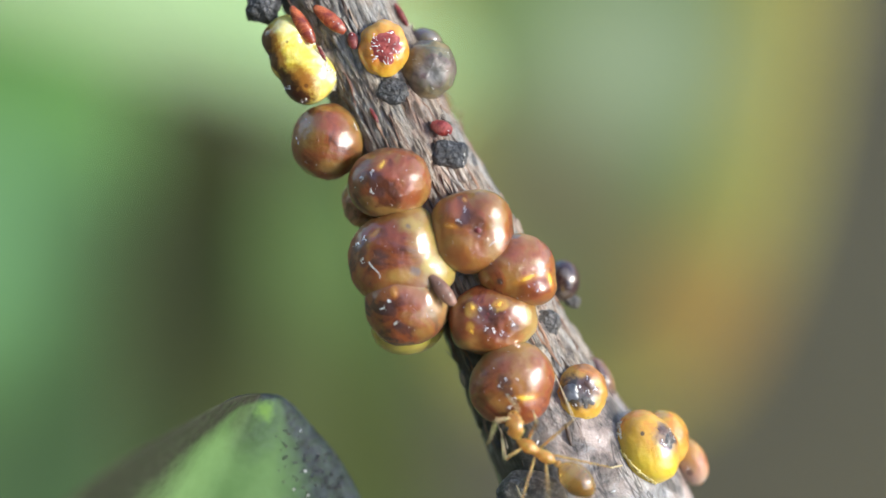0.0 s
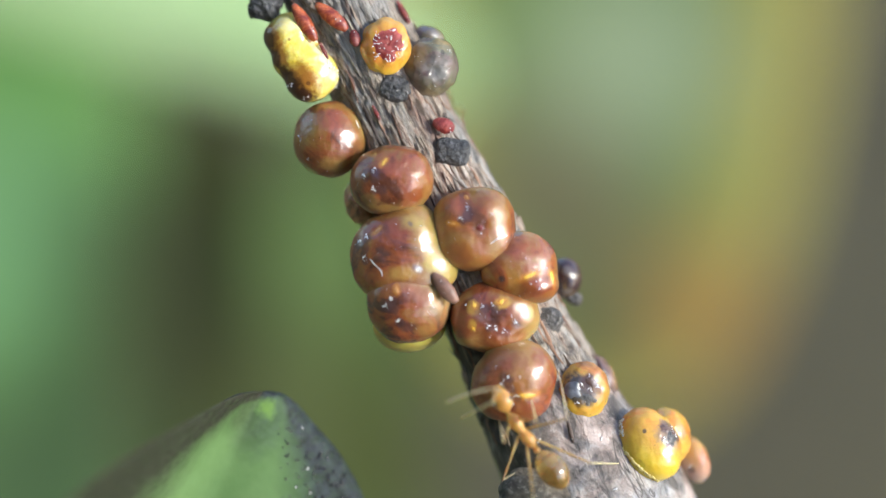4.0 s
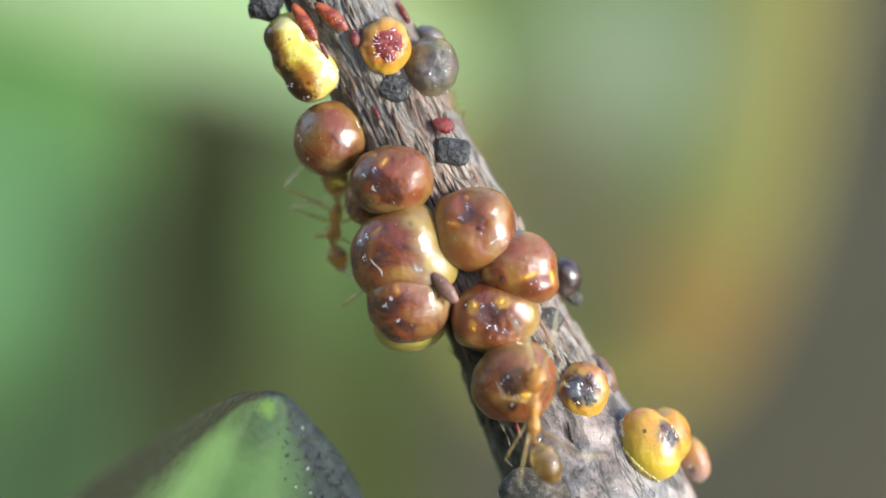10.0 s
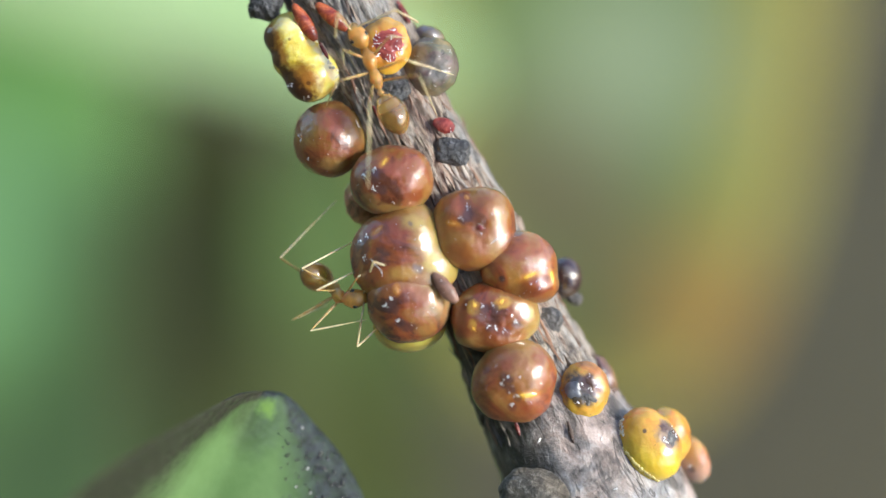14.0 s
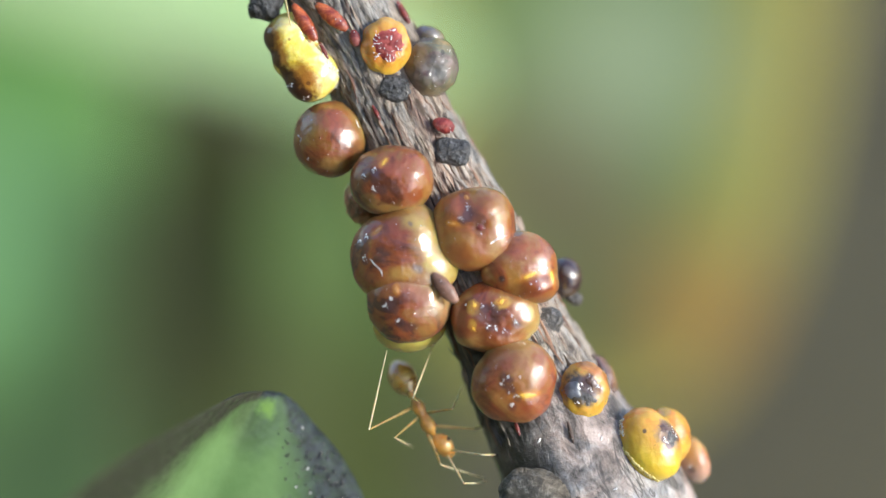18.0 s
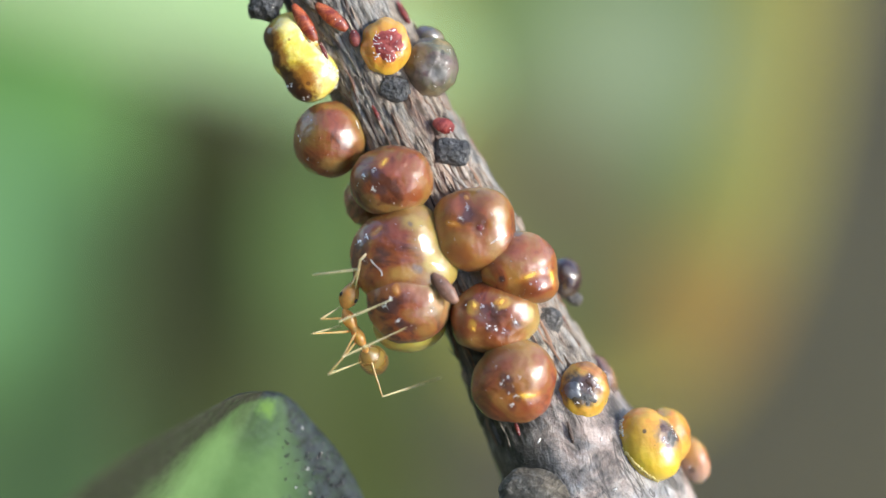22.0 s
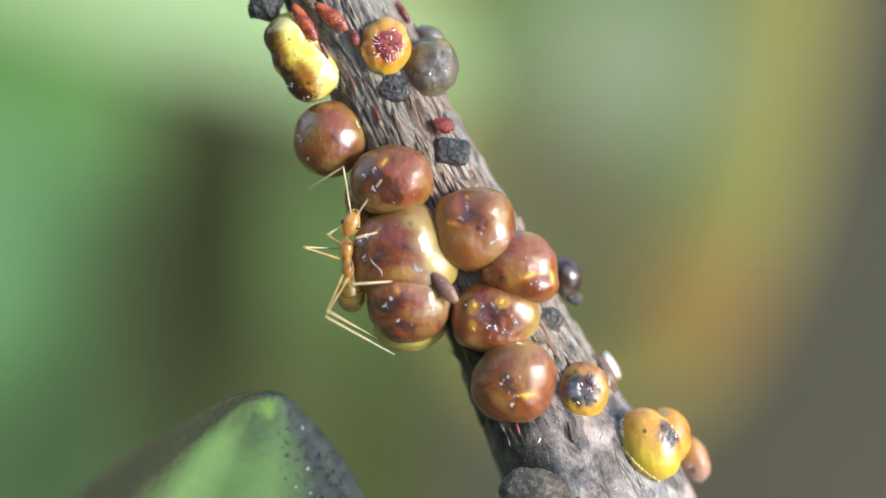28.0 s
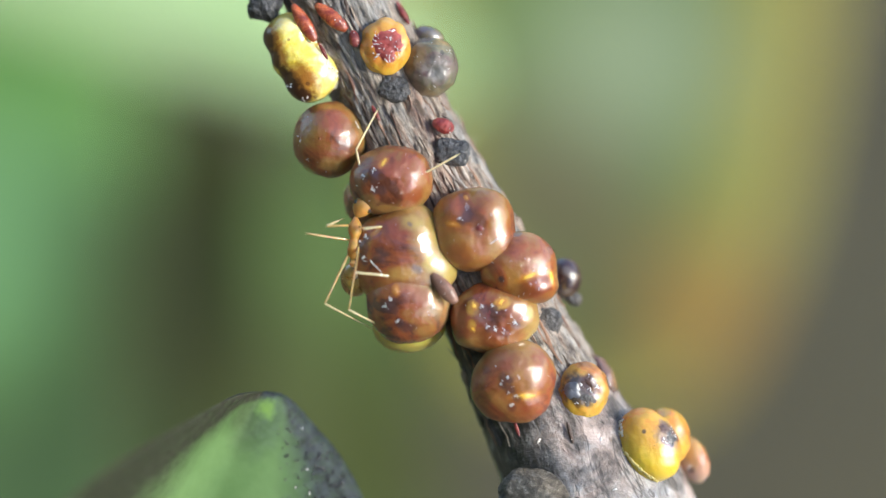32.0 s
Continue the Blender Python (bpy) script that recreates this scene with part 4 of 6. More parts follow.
nymph(1010, 765, -0.3, 40, 4, -75, STRIP_DARK, "thin dark curled shed skin")
nymph(666, 200, 0.1, 30, 4, -62, CRIMSON, "thin crimson shed skin")


def crust(x, y, d, rx, ry, rz, material, label, tilt=0, seed=0, power=0.5):
    m = PLAN @ Matrix.Translation(flat(x, y, d)) @ Matrix.Rotation(radians(tilt), 4, "Z")
    v = []
    rows, cols = 26, 60
    for i in range(rows):
        th = math.pi * (i + 0.02) / (rows - 0.96)
        for j in range(cols):
            a = 2 * math.pi * j / cols
            sq = (abs(math.cos(a)) ** 4 + abs(math.sin(a)) ** 4) ** (-power * 0.5)
            dd = Vector((math.cos(a) * math.sin(th), math.sin(a) * math.sin(th), math.cos(th)))
            r = 1 + 0.14 * noise.noise(dd * 2.5 + Vector((seed, 0, 0))) + 0.05 * noise.noise(dd * 7 + Vector((seed, 0, 4))) + 0.06 * noise.noise(dd * 17 + Vector((seed, 2, 4)))
            v.append((dd.x * rx * sq * r * GRID, dd.y * ry * sq * r * GRID, math.copysign(abs(dd.z) ** 0.7, dd.z) * rz * r * GRID))
    f = grid_faces(rows, cols, True) + [tuple(range(cols)), tuple(reversed(range(rows * cols - cols, rows * cols)))]
    root = thing("crust", m, label, "crust", "dark crusts on the bark")
    part("flake", mesh_of("flake", v, f, material), root)
    rnd = random.Random(seed)
    for k in range(9):
        bv, bf = blob(rnd.uniform(0.8, 1.8), k + seed, 0.6)
        u, w = rnd.uniform(-0.6, 0.6), rnd.uniform(-0.6, 0.6)
        part("grain", mesh_of("grain", bv, bf, WAX if k % 3 == 0 else GREYCRUST), root, "", Matrix.Translation((u * rx * GRID, w * ry * GRID, rz * 0.9 * math.sqrt(1 - u * u - w * w) ** 0.7 * GRID)))
    return root


crust(698, 157, 0.3, 28, 24, 14, SOOT, "dark grey rounded crust on the bark", -20, 3, 0.1)
crust(801, 269, 0.35, 30, 23, 13, SOOT, "black square crust on the bark", -8, 5, 0.6)
crust(968, 572, 0.9, 26, 30, 18, GREYCRUST, "dark grey crust on the bark", -30, 7, 0.2)
crust(470, 6, 1.2, 29, 30, 30, SOOT, "black lump on the edge of the twig", -10, 9, 0.6)
crust(1090, 762, 0.9, 9, 13, 10, WAX, "crumbly whitish crust beside a yellow insect", 0, 11, 0.2)
crust(1016, 528, 2.2, 16, 12, 16, GREYCRUST, "small grey crust on the far edge", -30, 13, 0.2)


# ---- leaves ----
def blade_mesh(name, place, material, rows=60, cols=41, thick=0.00035, veins=9):
    """A leaf blade as a closed sheet: place(s, q) gives its middle surface, s from base to tip, q across from -1 to 1."""
    verts, rim, vein, across = [], [], [], []
    grid = [[Vector(place(i / (rows - 1), -1 + 2 * j / (cols - 1))) for j in range(cols)] for i in range(rows)]
    for side in (1, -1):
        for i in range(rows):
            for j in range(cols):
                q = -1 + 2 * j / (cols - 1)
                s = i / (rows - 1)
                du = grid[min(i + 1, rows - 1)][j] - grid[max(i - 1, 0)][j]
                dv = grid[i][min(j + 1, cols - 1)] - grid[i][max(j - 1, 0)]
                n = du.cross(dv)
                n = n.normalized() if n.length > 1e-12 else Vector((0, 0, 1))
                mid = math.exp(-(q / 0.05) ** 2)
                lat = max(0.0, math.cos((s + 0.22 * abs(q)) * veins * 2 * math.pi)) ** 24 * (1 - abs(q) ** 3)
                edge = 1 - min(1, (1 - abs(q)) * 6) * min(1, (1 - s) * 12)
                verts.append(grid[i][j] + n * side * thick * (0.5 - 0.42 * edge + 0.03 * mid + 0.05 * lat))
                rim.append(max(abs(q), 1 - (1 - s) * 4))
                vein.append(max(mid, lat))
                across.append(q)
    n = rows * cols
    top = grid_faces(rows, cols, False)
    faces = top + [tuple(k + n for k in reversed(f)) for f in top]
    border = [j for j in range(cols)] + [i * cols + cols - 1 for i in range(1, rows)] + [(rows - 1) * cols + j for j in range(cols - 2, -1, -1)] + [i * cols for i in range(rows - 2, 0, -1)]
    for a, b in zip(border, border[1:] + border[:1]):
        faces.append((b, a, a + n, b + n))
    me = mesh_of(name, verts, faces, material)
    for key, values in (("rim", rim), ("vein", vein), ("across", across)):
        me.attributes.new(key, "FLOAT", "POINT").data.foreach_set("value", values)
    return me


def sooty_leaf_paint(tip):
    p = Paint("sooty_leaf", 0.6, 0.0, spec=0.12)
    green = p.ramp(p.noise(420, 4), (0.3, (0.094, 0.178, 0.064)), (0.7, (0.130, 0.228, 0.090)))
    green = p.mix(p.ramp(p.attr("vein"), (0.5, 0.0), (1.0, 0.15)), green, (0.11, 0.20, 0.07))
    rim = p.math("ADD", p.attr("rim"), p.math("MULTIPLY", p.math("SUBTRACT", p.noise(240, 4, 0.6), 0.5), 0.35))
    rim = p.math("ADD", rim, p.math("MAXIMUM", p.math("MULTIPLY", p.attr("across"), 0.04), p.math("MULTIPLY", p.attr("across"), -0.20)))
    mould = p.ramp(rim, (0.40, 0.0), (0.57, 0.5), (0.72, 1.0))
    d = p.t.nodes.new("ShaderNodeVectorMath")
    d.operation = "DISTANCE"
    p.t.links.new(p.co, d.inputs[0])
    d.inputs[1].default_value = tip
    reach_in = p.math("ADD", p.math("MULTIPLY", d.outputs["Value"], 1000.0), p.math("MULTIPLY", p.noise(1900, 5, 0.65), 0.9))
    clean = p.ramp(reach_in, (0.70, 0.1), (1.40, 1.0))
    crown = p.ramp(p.math("ADD", p.math("MULTIPLY", d.outputs["Value"], 200.0), p.math("MULTIPLY", p.math("SUBTRACT", p.noise(500, 4, 0.6), 0.5), 0.5)), (0.20, 0.55), (0.50, 0.0))
    mould = p.math("MAXIMUM", mould, crown)
    grains = p.ramp(p.noise(3800, 5, 0.7), (0.35, 0.80), (0.60, 1.0))
    mould = p.math("MULTIPLY", p.math("MULTIPLY", mould, clean), grains)
    side = p.ramp(p.math("ADD", p.math("MULTIPLY", p.attr("across"), 0.5), 0.5), (0.40, 0.0), (0.62, 1.0))
    black = p.mix(side, p.ramp(p.noise(2600, 4), (0.3, (0.020, 0.017, 0.015)), (0.75, (0.052, 0.047, 0.042))), p.ramp(p.noise(2600, 4), (0.3, (0.013, 0.016, 0.020)), (0.75, (0.058, 0.068, 0.088))))
    green = p.mix(p.ramp(reach_in, (0.45, 0.8), (1.20, 0.0)), green, (0.175, 0.315, 0.060))
    p.color(p.mix(mould, green, black))
    p.bump(p.math("ADD", p.noise(3200, 4, 0.6), p.math("MULTIPLY", mould, 0.6)), 0.00003, 0.5)
    return p.m


LEAF_HALF = [(0, 1), (1.2, 22), (5, 40), (16, 62), (50, 108), (106, 180), (190, 258), (400, 380), (650, 430), (950, 330), (1200, 130), (1330, 14)]


def near_leaf():
    m = PLAN @ Matrix.Translation(flat(462, 694, 2))
    inv = m.inverted()

    def place(s, q):
        dy = 1330 * (1 - s) ** 2.0
        half = smooth_between(LEAF_HALF, dy)
        x = 466 - 0.42 * dy + 0.00008 * dy * dy + q * half * (1.07 if q < 0 else 1.0)
        y = 694 + dy + 0.10 * half * (q * q) * 0.3
        d = 1.3 + 0.6 * q * min(1, half / 200) - (11.0 * max(0, -q) ** 1.9) * min(1, half / 240) + 0.7 * max(0, q) ** 3 + 0.0004 * dy
        return inv @ spot(x, y, d)

    root = thing("leaf", m, "green leaf blackened at its edges by sooty mould", "leaf")
    part("blade", blade_mesh("blade", place, sooty_leaf_paint(inv @ spot(470, 724, 1.33)), 90, 61, 0.0003), root)
    base = spot(462 - 0.42 * 1330 + 0.00008 * 1330 ** 2, 694 + 1330, 2.9)
    joint = spot(1300, 2400, 4.0)
    pts = [inv @ (base.lerp(joint, f) + PLAN.to_3x3() @ Vector((0, -0.004 * math.sin(math.pi * f), 0))) for f in [i / 12 for i in range(13)]]
    v, f = hose(pts, [0.0007 + 0.0004 * i / 12 for i in range(13)], 10)
    part("petiole", mesh_of("petiole", v, f, plain("petiole_green", (0.16, 0.22, 0.07), 0.5)), root)
    rnd = random.Random(8)
    for k in range(170):
        q, s = rnd.uniform(0.40, 0.98), 1 - (rnd.uniform(60, 260) / 1330) ** (1 / 2.0)
        bv, bf = blob(rnd.uniform(0.8, 2.4), k, 0.5)
        part("speck", mesh_of("speck", bv, bf, WAX if k % 17 == 0 else GREYCRUST if k % 3 == 0 else SOOT), root, "", Matrix.Translation(Vector(place(s, q)) + inv.to_3x3() @ PLAN.to_3x3() @ Vector((0, 0, 0.00018))))
    for k in range(26):
        q, s = rnd.uniform(0.62, 0.95), 1 - (rnd.uniform(95, 190) / 1330) ** (1 / 2.0)
        size = rnd.uniform(1.5, 4.6)
        bv, bf = dome(size, size, size * 0.8, rough=0.05, seed=k, cols=14, rows=9)
        part("bead", mesh_of("bead", bv, bf, BEAD), root, "wet black bead of mould", Matrix.Translation(Vector(place(s, q)) + inv.to_3x3() @ PLAN.to_3x3() @ Vector((0, 0, 0.00017))))
    return root


BEAD = plain("wet_mould", (0.020, 0.022, 0.027), 0.15, coat=1.0, spread=0.4)
near_leaf()


def far_leaf(base, tip, half, label, main, second, tilt=0.0, cup=0.02, shape=0.62, blunt=0.8, foot=None, lean=0.0, blots=(), **paint):
    """A leaf far behind the twig: base and tip are plan places, half its half-width in grid units at that depth."""
    b, t = spot(*base), spot(*tip)
    y = (t - b).normalized()
    length = (t - b).length
    z = (PLAN.to_3x3() @ Vector((math.sin(radians(tilt)), math.sin(radians(lean)), math.cos(radians(tilt))))).normalized()
    x = y.cross(z).normalized()
    z = x.cross(y)
    m = Matrix(((x.x, y.x, z.x, b.x), (x.y, y.y, z.y, b.y), (x.z, y.z, z.z, b.z), (0, 0, 0, 1)))
    inv = m.inverted()
    scale = GRID * (REACH * 1000 + (base[2] + tip[2]) / 2) / (REACH * 1000)
    wide = half * scale

    def place(s, q):
        w = wide * max(0.002, math.sin(math.pi * min(1, s) ** shape)) ** blunt
        return (q * w, s * length, cup * w * q * q + 0.005 * length * math.sin(s * 8 + q * 2))

    depth = (base[2] + tip[2]) / 2
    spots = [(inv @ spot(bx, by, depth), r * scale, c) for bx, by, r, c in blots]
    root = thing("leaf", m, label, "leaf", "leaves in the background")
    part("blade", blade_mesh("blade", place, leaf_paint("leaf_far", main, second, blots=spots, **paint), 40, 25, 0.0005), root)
    end = Vector(foot)
    pts = []
    for i in range(15):
        f = i / 14
        pts.append(inv @ (b.lerp(end, f) - PLAN.to_3x3() @ Vector((0, 0, 0.03 * math.sin(math.pi * f)))))
    v, f = hose(pts, [0.0012 + 0.0012 * i / 14 for i in range(15)], 8)
    part("petiole", mesh_of("petiole", v, f, plain("stalk_green", (0.14, 0.19, 0.06), 0.5)), root)
    return root


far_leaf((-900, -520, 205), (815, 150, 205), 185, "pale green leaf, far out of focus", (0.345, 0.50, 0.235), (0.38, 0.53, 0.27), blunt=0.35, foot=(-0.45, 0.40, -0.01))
# blots put the lit left side and the dark gap into the colour
far_leaf((-200, 1500, 207), (80, -120, 207), 330, "fresh green leaf, far out of focus", (0.107, 0.242, 0.055), (0.118, 0.262, 0.062), blunt=0.4, foot=(-0.25, 0.15, -0.01),
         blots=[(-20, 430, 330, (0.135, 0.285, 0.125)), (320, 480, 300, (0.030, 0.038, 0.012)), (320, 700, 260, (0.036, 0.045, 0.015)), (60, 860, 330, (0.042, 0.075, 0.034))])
# the gap's shade is painted into this leaf's base colour and blot
far_leaf((420, 1700, 211), (370, 110, 211), 270, "dark olive leaf with its shade painted in, far out of focus", (0.037, 0.047, 0.010), (0.042, 0.052, 0.012), blunt=0.5, foot=(-0.02, 0.30, -0.01), blots=[(375, 480, 270, (0.024, 0.030, 0.009))])
# the two dark blots near x 420 continue that painted shade
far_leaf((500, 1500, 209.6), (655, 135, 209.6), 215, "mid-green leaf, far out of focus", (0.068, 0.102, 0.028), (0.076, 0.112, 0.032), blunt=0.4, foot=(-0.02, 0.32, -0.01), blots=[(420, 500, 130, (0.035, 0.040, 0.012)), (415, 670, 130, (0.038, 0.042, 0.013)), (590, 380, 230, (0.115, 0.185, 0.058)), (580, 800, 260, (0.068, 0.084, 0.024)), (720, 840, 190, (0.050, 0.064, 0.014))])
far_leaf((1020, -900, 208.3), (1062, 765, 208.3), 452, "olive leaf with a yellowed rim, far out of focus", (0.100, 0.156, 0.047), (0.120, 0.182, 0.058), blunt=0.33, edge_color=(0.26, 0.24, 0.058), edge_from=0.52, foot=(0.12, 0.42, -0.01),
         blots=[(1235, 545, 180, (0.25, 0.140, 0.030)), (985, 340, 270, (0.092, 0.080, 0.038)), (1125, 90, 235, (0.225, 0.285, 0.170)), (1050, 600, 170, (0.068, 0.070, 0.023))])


def hedge():
    """A plain unseen wall of foliage behind the camera, away from the sun, added to block and tint the skylight."""
    p = Paint("screen_foliage", 0.8, spec=0.2)
    p.color(p.ramp(p.noise(30, 6, 0.7), (0.35, (0.16, 0.165, 0.085)), (0.65, (0.36, 0.34, 0.20))))
    p.bump(p.noise(40, 5, 0.7), 0.02, 1.0)
    verts, rows, cols = [], 30, 60
    for i in range(rows):
        z = 0.95 * i / (rows - 1)
        for j in range(cols):
            a = radians(165 + 125 * j / (cols - 1))
            r = 0.62 + 0.06 * noise.noise((a * 3, z * 4, 0)) + 0.04 * noise.noise((a * 9, z * 11, 2)) - 0.12 * z
            verts.append((r * math.cos(a), r * math.sin(a), z - 0.01))
    me = mesh_of("backdrop", verts, grid_faces(rows, cols, False), p.m)
    thing("backdrop", Matrix(), "unseen straw-green screen added to block and tint the skylight", "hedge", kind="structure", me=me)


hedge()


# ---- ants ----
def egg(length, profile, cols=18, tall=1.0, band=0.0):
    """Rows of (part of the length, half-width in grid units) along local x."""
    prof = []
    n = 30
    for i in range(n):
        f = i / (n - 1)
        r = max(0.5, smooth_between(profile, f))
        r *= 1 + band * math.sin(f * 5 * 2 * math.pi)
        prof.append((f * length * GRID, r * GRID))
    return turned(prof, cols, lambda x, a, r: (x, r * math.cos(a), r * tall * math.sin(a)))


HEAD_L, TRUNK_L, GASTER_L = 46, 76, 80
LEG_PLAN = {"fl": (74, 100, 16, -7), "fr": (74, 100, 16, 7), "ml": (84, 124, 42, -8), "mr": (84, 124, 42, 8), "hl": (110, 145, 62, -7), "hr": (110, 145, 62, 7)}


def ant(label):
    root = thing("ant", PLAN @ Matrix.Translation(flat(800, -400, 3)), label, "ant", "ants tending the scale insects")
    kit = {"root": root}
    v, f = egg(TRUNK_L, [(0, 3.4), (0.07, 6.0), (0.18, 11.0), (0.32, 12.4), (0.44, 10.0), (0.52, 7.6), (0.62, 9.4), (0.78, 11.4), (0.92, 8.0), (1, 3.6)], tall=1.0)
    part("thorax", mesh_of("thorax", v, f, AMBER), root)
    v, f = egg(16, [(0, 3), (0.35, 4.5), (0.6, 6.5), (1, 2.5)], 12, 1.2)
    part("waist", mesh_of("waist", v, f, AMBER), root, "", Matrix.Translation((TRUNK_L * 0.96 * GRID, 0, 0)))
    v, f = egg(HEAD_L, [(0, 3), (0.08, 8), (0.3, 15.5), (0.55, 17), (0.8, 13.5), (0.93, 9.5), (1, 5)], 22, 0.82)
    head = kit["head"] = part("head", mesh_of("head", v, f, AMBER), root)
    for s in (-1, 1):
        v, f = dome(4.8, 3.8, 3.0, cols=14, rows=10, rough=0)
        part("eye", mesh_of("eye", v, f, EYE), head, "black compound eye", Matrix.Translation((HEAD_L * 0.47 * GRID, s * 13.6 * GRID, 6.6 * GRID)))
        v, f = hose([(HEAD_L * 0.9 * GRID, s * 7 * GRID, -2 * GRID), (HEAD_L * 1.02 * GRID, s * 5 * GRID, -3 * GRID), (HEAD_L * 1.10 * GRID, s * 1 * GRID, -4 * GRID)], [4.4 * GRID, 3.8 * GRID, 1.4 * GRID], 8)
        part("mandible", mesh_of("mandible", v, f, AMBER), head)
    v, f = egg(GASTER_L, [(0, 3), (0.10, 14), (0.3, 23.5), (0.5, 26), (0.7, 24), (0.88, 16), (0.96, 9), (1, 2)], 26, 0.95)
    gaster = kit["gaster"] = part("gaster", mesh_of("gaster", v, f, GASTER), root, "banded translucent amber abdomen")
    for key, (femur, tibia, _, _) in LEG_PLAN.items():
        v, f = egg(femur, [(0, 2.0), (0.2, 2.6), (0.55, 2.0), (1, 1.3)], 8)
        kit[key + "1"] = part("upper_leg", mesh_of("upper_leg", v, f, FEMUR), root)
        v, f = hose([(tibia * q * GRID, 0, 3.5 * math.sin(q * 3.0) * GRID) for q in (0, 0.08, 0.3, 0.55, 0.6, 0.8, 0.97, 1.0)], [r * GRID for r in (1.5, 1.7, 1.8, 1.6, 1.15, 1.0, 0.85, 0.5)], 7)
        kit[key + "2"] = part("lower_leg", mesh_of("lower_leg", v, f, STRAW), root)
    for key in ("al", "ar"):
        v, f = egg(84, [(0, 1.2), (0.1, 1.6), (0.9, 1.9), (1, 1.2)], 8)
        kit[key + "1"] = part("antenna_base", mesh_of("antenna_base", v, f, STRAW), root)
        v, f = hose([(92 * q / 10 * GRID, 0, 6 * math.sin(q * 0.3) * GRID) for q in range(11)], [(2.1 if q % 2 else 1.7) * GRID * (1 if q < 10 else 0.5) for q in range(11)], 7)
        kit[key + "2"] = part("antenna_whip", mesh_of("antenna_whip", v, f, STRAW), root)
    kit["rows"] = []
    kit["held"] = {}
    return kit


def gaster_paint():
    p = Paint("gaster_skin", 0.10, 1.0, sss=0.3, radius=0.0004)
    p.set("Transmission Weight", 0.70)
    p.set("IOR", 1.4)
    along = p.math("ADD", p.math("MULTIPLY", p.axis(0), 1 / (80 * GRID)), p.math("MULTIPLY", p.math("SUBTRACT", p.noise(1400, 3), 0.5), 0.12))
    band = p.math("SINE", p.math("MULTIPLY", p.axis(0), 12500.0))
    base = p.ramp(p.math("ADD", p.math("MULTIPLY", band, 0.5), 0.5), (0.0, (0.58, 0.32, 0.08)), (0.12, (0.74, 0.47, 0.14)), (0.8, (0.80, 0.54, 0.18)))
    p.color(p.mix(p.ramp(along, (0.30, 0.0), (0.55, 0.7), (0.84, 0.7), (1.0, 0.2)), base, (0.35, 0.175, 0.036)))
    p.set("Coat IOR", 1.8)
    p.set("Coat Roughness", 0.05)
    p.bump(p.noise(5000, 3), 0.00002, 0.4)
    return p.m


GASTER = gaster_paint()


def aimed(a, b, ref):
    """The pose at a with local x towards b and local z as near to ref as it can be."""
    x = (b - a).normalized()
    y = ref.cross(x)
    y = y.normalized() if y.length > 1e-9 else Vector((0, 1, 0))
    z = x.cross(y)
    return Matrix(((x.x, y.x, z.x, a.x), (x.y, y.y, z.y, a.y), (x.z, y.z, z.z, a.z), (0, 0, 0, 1)))


def reach(a, x, y, length, sign, least=0.0):
    """From the place a, a limb of that length in grid units towards the plan place x, y: it comes nearer (sign 1) or goes back (-1)."""
    k = (REACH - a.z) / REACH * GRID
    u, v = (x - 784) * k - a.x, (441 - y) * k - a.y
    flat_way = math.hypot(u, v)
    full = length * GRID
    if flat_way >= full * 0.998:
        return a + Vector((u, v, 0)) * (full / flat_way)
    w = math.sqrt(full * full - flat_way * flat_way)
    return a + Vector((u, v, sign * w))


def stance(kit, t, d, front, neck, waist, tail, lean=(0, 0), **limbs):
    """One stance: depth, the plan places of the head's front, neck, waist and tail; limbs as (knee x, y, foot x, y).
    lean: how the trunk and the abdomen leave the plane, 1 nearer to the camera, -1 away from it."""
    kit["held"].update(limbs)
    n = flat(*neck, d)
    w = reach(n, *waist, TRUNK_L + 9, lean[0]) if lean[0] else flat(*waist, d)
    way = (w - n).normalized()
    roll = kit.get("roll", 0.0)
    ref = Vector((0, 0, 1))
    if roll:
        ref = Matrix.Rotation(radians(roll), 3, way) @ ref
    body = aimed(n, n + way, ref)
    back = body.inverted()
    poses = {"root": PLAN @ body}
    poses["head"] = back @ aimed(n, flat(*front, d), ref)
    end = body @ Vector(((TRUNK_L + 9) * GRID, 0, 0))
    poses["gaster"] = back @ aimed(end, reach(end, *tail, GASTER_L, lean[1]) if lean[1] else flat(*tail, -end.z * 1000 - 0.1), ref)
    for key, (femur, tibia, hx, hy) in LEG_PLAN.items():
        kx, ky, fx, fy = kit["held"][key]
        hip = body @ Vector((hx * GRID, hy * GRID, -5 * GRID))
        knee = reach(hip, kx, ky, femur, 1)
        foot = reach(knee, fx, fy, tibia, -1)
        poses[key + "1"] = back @ aimed(hip, knee, ref)
        poses[key + "2"] = back @ aimed(knee, foot, ref)
    face = (flat(*front, d) - n).normalized()
    side = ref.cross(-face).normalized()
    for key, s in (("al", -1), ("ar", 1)):
        kx, ky, fx, fy = kit["held"][key]
        a = n + face * HEAD_L * 0.86 * GRID + side * s * 5 * GRID + ref * 6 * GRID
        elbow = reach(a, kx, ky, 84, 1)
        tip = reach(elbow, fx, fy, 92, -1)
        poses[key + "1"] = back @ aimed(a, elbow, ref)
        poses[key + "2"] = back @ aimed(elbow, tip, ref)
    kit["rows"].append((t, poses))


def play(kit):
    first, last = kit["rows"][0], kit["rows"][-1]
    rows = ([(0.0, first[1])] if first[0] > 0 else []) + kit["rows"] + ([(32.0, last[1])] if last[0] < 32 else [])
    for key in rows[0][1]:
        walk(kit[key], [(t, p[key]) for t, p in rows])


walker = ant("amber ant with a glossy banded abdomen, feeding")
